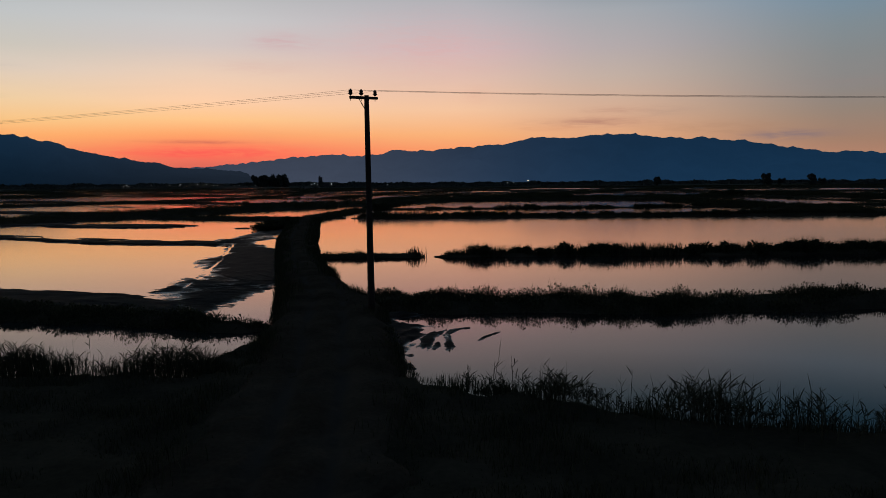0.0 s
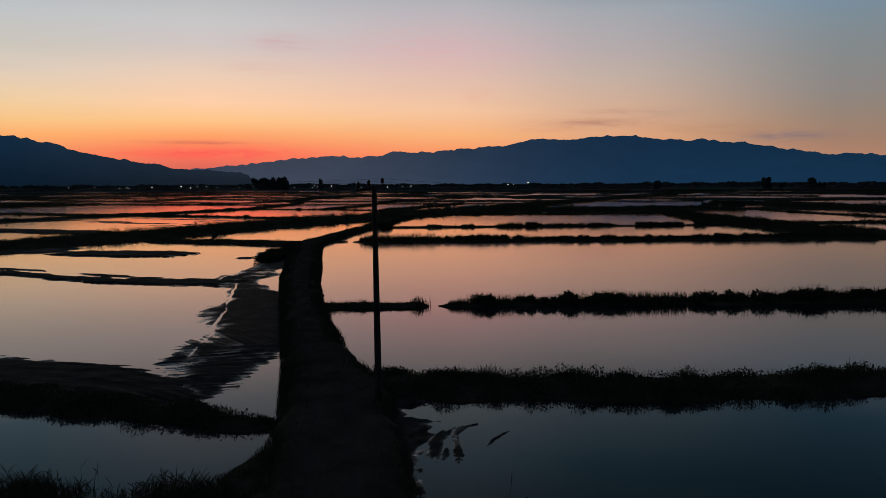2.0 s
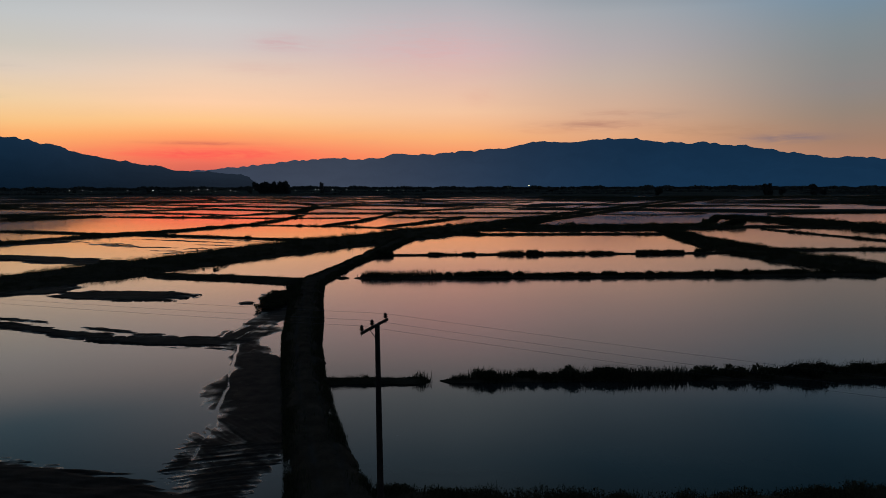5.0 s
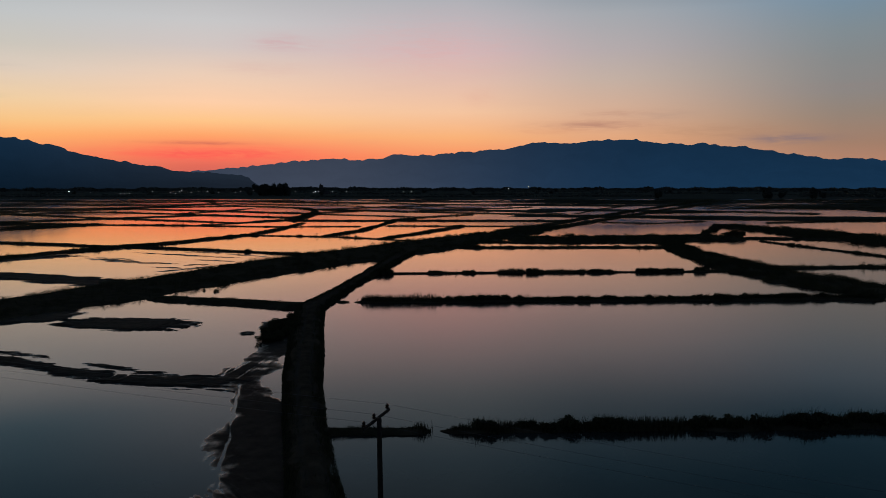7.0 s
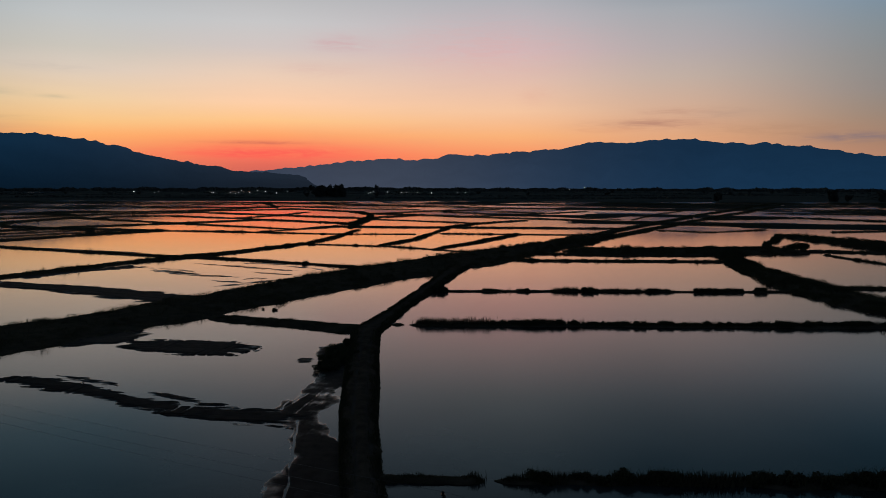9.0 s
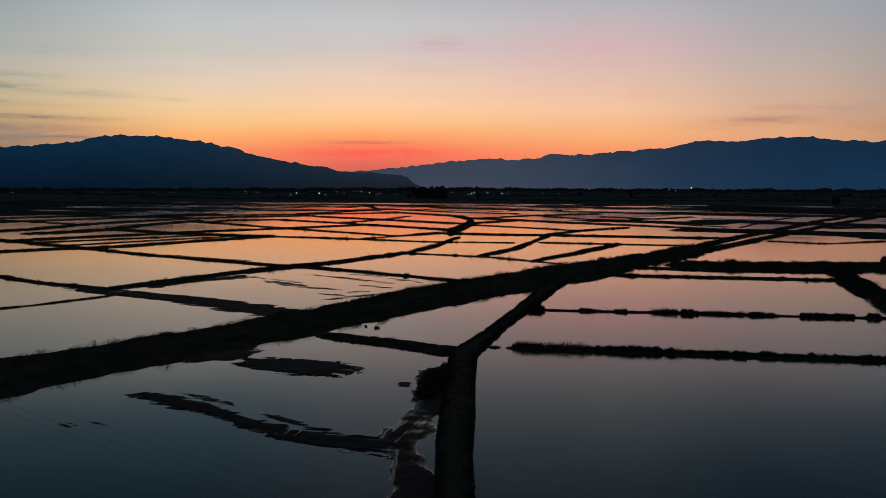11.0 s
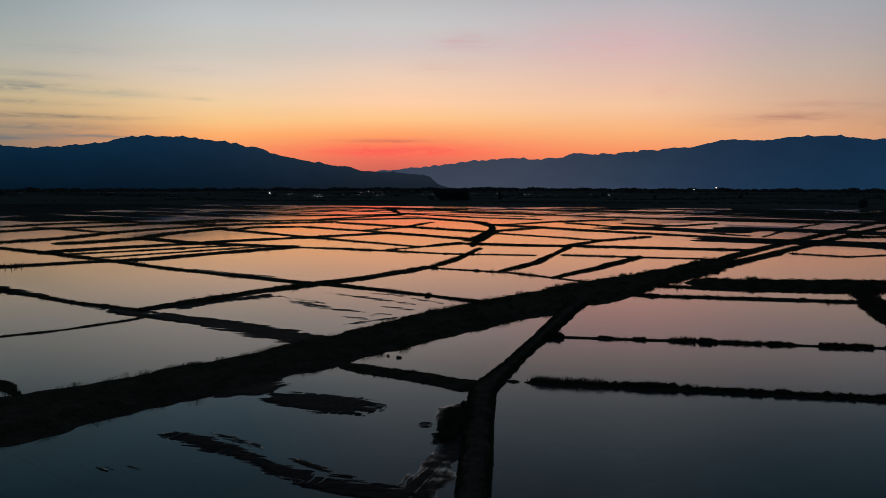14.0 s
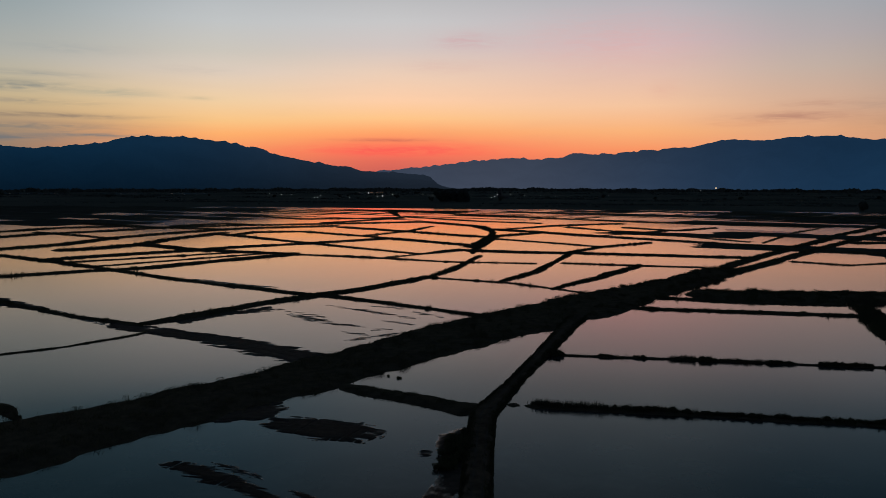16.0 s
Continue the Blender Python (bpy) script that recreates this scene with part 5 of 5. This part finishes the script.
def hedge(line, stretches, tall):
    """Fill stretches (from x, to x, height, kind) of a dike with clumps; tall: width of a clump for each metre of height."""
    for x0, x1, high, kind in stretches:
        x = x0 + 0.3 * high
        while x < x1:
            h = high * shrub_rng.uniform(0.7, 1.35)
            y = float(np.interp(x, *zip(*line))) + shrub_rng.uniform(-0.3, 0.3)
            ob = copy_thing(shrub_rng.choice(REED_CLUMPS if kind == "reeds" else TUSSOCKS), pose(x, y, 0.1, 0, 0, shrub_rng.choice((0, 180)) + shrub_rng.uniform(-25, 25)))
            ob.scale = (h * tall, h * 0.9, h)
            x += h * tall * shrub_rng.uniform(0.5, 1.0)


SECOND = [(-10.5, 65.3), (-0.8, 65.9), (7.5, 66.2), (14.9, 66.3), (25.0, 67.0), (38.8, 67.9), (52, 68.5)]
hedge(SECOND, [(-9.0, -8.0, 0.35, "reeds"), (-6.6, -5.8, 0.4, "reeds"), (-2.8, -2.0, 0.75, "reeds"), (0.2, 2.0, 0.55, "reeds"), (2.1, 4.0, 1.2, "shrub"), (4.2, 5.5, 1.0, "reeds"), (5.6, 9.2, 0.9, "shrub")], 0.9)
hedge(SECOND, [(9.3, 15.0, 1.0, "shrub"), (15.0, 21.0, 0.9, "reeds"), (21.2, 23.5, 0.95, "shrub"), (23.9, 26.6, 1.0, "shrub"), (27.0, 30.8, 1.3, "shrub"), (31.4, 34.2, 1.35, "shrub"), (34.2, 50.0, 1.0, "shrub")], 1.0)
THIRD = [(-19.1, 139.5), (11.3, 140.8), (42.7, 142.1), (71.8, 144.1), (81.0, 142.2)]
hedge(THIRD, [(-14.6, -2.6, 1.35, "reeds"), (-1.9, 2.0, 1.05, "shrub"), (2.8, 7.4, 1.2, "shrub"), (8.4, 11.4, 1.2, "shrub"), (12.7, 14.7, 1.3, "shrub"), (15.0, 46.0, 0.95, "shrub"), (46.0, 80.0, 1.1, "shrub")], 1.1)
FOURTH = [(-14.8, 184.1), (-4.0, 185.1), (15.1, 186.3), (42.6, 187.4), (70.9, 189.7)]
hedge(FOURTH, [(-15.6, -12.4, 1.5, "shrub"), (-4.0, -1.0, 0.7, "shrub"), (4.5, 7.0, 0.8, "shrub"), (13.0, 18.0, 1.0, "reeds"), (20.5, 23.0, 1.15, "shrub"), (24.0, 33.0, 0.8, "reeds"), (35.0, 41.0, 0.9, "shrub"), (47.0, 58.0, 1.0, "shrub"), (62.0, 64.0, 1.2, "shrub")], 1.2)
hedge([(-49, 155), (-45, 153.5)], [(-49.0, -48.4, 0.35, "shrub"), (-46.2, -45.4, 0.45, "shrub")], 0.9)
# single bushes on the dikes farther out
for xy in DIKE_LINES:
    for _ in range(max(1, int(len(xy) / 14))):
        if shrub_rng.random() < 0.7:
            x, y = xy[shrub_rng.randrange(len(xy))]
            ob = copy_thing(shrub_rng.choice(TUSSOCKS), pose(float(x), float(y), 0.1, 0, 0, shrub_rng.uniform(0, 360)))
            h = shrub_rng.uniform(0.6, 1.3)
            ob.scale = (h * shrub_rng.uniform(1.3, 3.2), h * 1.4, h)
for x, y in ((119.6, 312.4), (114.5, 311.5)):
    ob = copy_thing(bush, pose(x, y, 0.2, 0, 0, x * 9))
    ob.scale = (2.4, 2.4, 2.4)

tree = tagged(foliage("tree", 6.0, 11.0, 1700, 0.5, 21, 2.0), "dark broad tree on the far plain", "tree", "trees on the plain")
tree_b = tagged(foliage("tree", 4.6, 9.6, 1300, 0.48, 22, 1.6), "dark small tree on the far plain", "tree", "trees on the plain")
TREES = [(-363, 1520, 2.1), (-352, 1526, 2.35), (-340, 1518, 2.2), (-330, 1530, 1.95), (-319, 1522, 2.3), (-311, 1526, 2.1), (-392, 1560, 0.9), (-255, 1620, 1.0), (332, 1200, 1.3), (500, 1200, 1.85), (528, 1212, 1.0), (570, 1200, 1.75), (588, 1206, 1.0)]
tree.matrix_basis = pose(-345, 1560, -0.4)
tree_b.matrix_basis = pose(-315, 1560, -0.4)
for k, (x, y, s) in enumerate(TREES):
    ob = copy_thing((tree, tree_b)[k % 2], pose(x, y, -0.4, 0, 0, k * 50))
    ob.scale = (s * 0.78, s * 0.78, s * 0.98)
for k in range(70):
    y = far_rng.uniform(1700, 3400)
    x = far_rng.uniform(-0.95, 0.75) * y
    ob = copy_thing((tree, tree_b)[k % 2], pose(x, y, -0.4, 0, 0, k * 37))
    s = far_rng.uniform(0.35, 0.8)
    ob.scale = (s * 1.5, s * 1.5, s)

# hedges and woods closing the plain, too far to tell apart
count = 26000
y = rng.uniform(1350, 3600, count)
x = rng.uniform(-1.1, 1.0, count) * y
row = np.round(y / 130) * 130 + rng.normal(0, 6, count)
keep = value_noise(x / 160, np.round(y / 130) * 3.7, 201) > 0.15
p = np.stack([x, row, np.full(count, -0.5)], 1)[keep]
WOODS = []
q = rng.uniform(-56, 44, 5200)
d = rng.uniform(3150, 3420, len(q))
belt = np.stack([d * np.sin(np.radians(q)), d * np.cos(np.radians(q)), np.full(len(q), -1.0)], 1)
blades(belt, (12 + 3.5 * fractal(q * 1.5, q * 0, 205, 4)) * rng.uniform(0.75, 1.1, len(q)), rng.uniform(14, 30, len(q)), WOODS)
blades(p, rng.uniform(1.2, 3.6, len(p)) * (1 + 0.4 * value_noise(p[:, 0] / 45, p[:, 1] / 45, 203)), rng.uniform(5, 12, len(p)), WOODS)
tagged(blade_object("woods", WOODS, HAZED_WOODLAND), "dark hedges and woods on the far plain", "woods", kind="stuff")

# ---- far building ----


def block(bm, x0, x1, y0, y1, z0, z1):
    made = bmesh.ops.create_cube(bm, size=1.0, matrix=Matrix.Translation(((x0 + x1) / 2, (y0 + y1) / 2, (z0 + z1) / 2)) @ Matrix.Diagonal((x1 - x0, y1 - y0, z1 - z0, 1)))
    bmesh.ops.bevel(bm, geom=list({e for v in made["verts"] for e in v.link_edges}), offset=0.08, segments=1, affect="EDGES")


PLASTER = earthy("grey_plaster", (0.10, 0.10, 0.10), (0.18, 0.175, 0.165), 0.2, bump=0.1, spec=0.0)
GLASS = earthy("dark_window_pane", (0.02, 0.022, 0.025), (0.03, 0.033, 0.036), 2.0, rough=0.2, bump=0.0, spec=0.5)
mill = new("tower_building")
bm = bmesh.new()
block(bm, -4.2, 4.2, -4.2, 4.2, -0.5, 21.6)
part("wall", bm, PLASTER, mill, smooth=False)
bm = bmesh.new()
block(bm, -4.6, 4.6, -4.6, 4.6, 21.6, 22.1)
part("roof", bm, PLASTER, mill, smooth=False)
bm = bmesh.new()
block(bm, -3.4, -0.2, -2, 2, 22.1, 25.0)
part("lift_house", bm, PLASTER, mill, smooth=False)
bm = bmesh.new()
block(bm, 4.2, 22.0, -4, 4, -0.5, 7.0)
part("wing", bm, PLASTER, mill, smooth=False)
for k in range(18):
    bm = bmesh.new()
    block(bm, -3.4 + 2.6 * (k % 3), -1.8 + 2.6 * (k % 3), -4.24, -4.1, 1.5 + 3.3 * (k // 3), 3.0 + 3.3 * (k // 3))
    part("window", bm, GLASS, mill, smooth=False)
mill.matrix_basis = pose(-297, 1877, -0.4)
tagged(mill, "dark grey tower building standing alone on the far plain", "building")

# ---- lamps of the far villages ----
LAMP_WHITE = lamp_material("cool_lamp_glow", (0.85, 0.93, 1.0), 5.0)
LAMP_WARM = lamp_material("warm_lamp_glow", (1.0, 0.7, 0.38), 3.5)


def street_lamp(height, glow, size):
    lamp = new("street_lamp")
    bm = bmesh.new()
    tube(bm, (0, 0, -0.5), (0, 0, height), 0.22, 0.12, 8)
    part("post", bm, STEEL, lamp)
    bm = bmesh.new()
    tube(bm, (0, 0, height - 0.1), (0, -1.0, height + 0.2), 0.12, 0.1, 6)
    part("arm", bm, STEEL, lamp)
    bm = bmesh.new()
    bmesh.ops.create_uvsphere(bm, u_segments=10, v_segments=6, radius=size, matrix=Matrix.Translation((0, -1.2, height)) @ Matrix.Diagonal((1, 1, 0.6, 1)))
    part("head", bm, glow, lamp, "glowing lamp head")
    return tagged(lamp, "lit street lamp in a far village", "street lamp", "village lamps")


WEST_VILLAGE = [(-1028, 2124, 0.9), (-953, 2041, 0.69), (-894, 1962, 0.49), (-923, 2049, 0.69), (-736, 1762, 0.53), (-702, 1701, 0.56), (-749, 1833, 0.9), (-692, 1704, 0.55), (-726, 1921, 0.59), (-722, 1922, 0.9), (-631, 1721, 0.64), (-710, 2013, 0.58), (-621, 1793, 0.53), (-688, 2019, 0.65), (-745, 2204, 1.1), (-610, 1871, 0.56)]
MIDDLE_VILLAGE = [(-622, 1950, 0.48), (-671, 2120, 1.0), (-574, 1881, 1.2), (-537, 1816, 0.52), (-549, 1888, 0.64), (-618, 2239, 0.52), (-492, 1828, 0.57), (-541, 2060, 0.7), (-494, 1985, 0.69), (-554, 2257, 0.9), (-524, 2161, 0.59), (-442, 2184, 0.52), (-420, 2190, 0.49), (-306, 1809, 0.69), (-300, 1810, 1.1), (-342, 2115, 0.9)]
EAST_VILLAGE = [(-321, 2032, 0.61), (-294, 2040, 1.0), (-248, 1971, 0.9), (-235, 1974, 0.68), (-217, 2061, 0.46), (-190, 1987, 0.58), (-172, 1992, 0.56), (-150, 2080, 0.47), (-110, 2091, 0.61), (-88, 2097, 0.8), (-40, 2110, 0.6), (266, 3196, 1.2), (246, 3201, 0.9), (256, 3190, 0.7), (290, 3205, 0.8), (700, 3200, 1.0)]
lamp_a = street_lamp(6.0, LAMP_WHITE, 0.7)
lamp_a.matrix_basis = pose(-920, 1902, -0.4)
for x, y, s in WEST_VILLAGE + MIDDLE_VILLAGE + EAST_VILLAGE:
    ob = copy_thing(lamp_a, pose(x, y, -0.4))
    ob.scale = (s, s, s)
flood = street_lamp(14.0, LAMP_WARM, 2.2)
flood.matrix_basis = pose(358, 3280, -0.4)
tagged(flood, "bright warm floodlight on a mast in a far village", "street lamp", "village lamps")
copy_thing(lamp_a, pose(-2630, 3277, 55))

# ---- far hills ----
# no air scatters here; the hills themselves emit the haze colour
HAZE_RIGHT = haze_glow_material("far_range", (0.03, 0.05, 0.06), HAZE_R, 1.15)
HAZE_LEFT = haze_glow_material("near_range", (0.03, 0.045, 0.055), HAZE_L, 0.36)


def range_of_hills(name, summits, dist, mat, label, seed, depth=900, foot=-1.0, rough=1.0):
    """A long ridge seen across the plain: summits are (azimuth, height in metres); spurs run down towards the plain."""
    az = np.radians(np.linspace(summits[0][0], summits[-1][0], 900))
    a = np.array(summits)
    crest = np.interp(np.degrees(az), a[:, 0], a[:, 1])
    crest += rough * (5 * fractal(np.degrees(az) * 0.9, az * 0, seed, 4) + 4.5 * fractal(np.degrees(az) * 2.6, az * 0, seed + 40, 3)) * np.clip(crest / 120, 0.15, 1)
    rows = np.linspace(0, 1, 30)
    A, T = np.meshgrid(az, rows, indexing="ij")
    R = dist - depth * T
    spur = fractal(np.degrees(A) * 0.55, T * 1.5, seed + 5, 4)
    Zh = crest[:, None] * np.clip(1 - T ** (0.9 + 0.25 * spur), 0, 1) + foot * T
    Zh += 0.10 * crest[:, None] * spur * T * (1 - T) * 3
    back = np.stack([(dist + 60) * np.sin(az), (dist + 60) * np.cos(az), np.full(len(az), -2.0)], 1)[:, None]
    V = np.concatenate([back, np.stack([R * np.sin(A), R * np.cos(A), Zh], 2)], 1)
    ob = mesh_object(name, V.reshape(-1, 3), grid_faces(900, 31), mat)
    return tagged(ob, label, "hills", kind="structure")


RIGHT = [(-24, 10), (-20, 60), (-17.7, 102), (-14.8, 125), (-11.95, 158), (-9.25, 175), (-7.6, 182), (-6, 171), (-3.5, 205), (-1, 203), (1.9, 222), (4.8, 240), (6, 266), (7.3, 278), (9.3, 272), (11.3, 286), (13.9, 289), (15.6, 260), (17.2, 253), (18.3, 264), (20.9, 237), (23.4, 198), (25.8, 171), (29.6, 152), (36, 140), (48, 110), (60, 60), (70, 10)]
LEFT = [(-75, 10), (-65, 120), (-55, 190), (-48, 205), (-42.8, 209), (-39.3, 209), (-37.6, 228), (-35, 269), (-32.9, 273), (-30.9, 267), (-29.7, 253), (-28.6, 243), (-26.4, 208), (-24.9, 176), (-22, 135), (-19.2, 98), (-16.7, 86), (-15.2, 83), (-14.2, 64), (-13.2, 36), (-12.3, 12), (-11.6, 0)]
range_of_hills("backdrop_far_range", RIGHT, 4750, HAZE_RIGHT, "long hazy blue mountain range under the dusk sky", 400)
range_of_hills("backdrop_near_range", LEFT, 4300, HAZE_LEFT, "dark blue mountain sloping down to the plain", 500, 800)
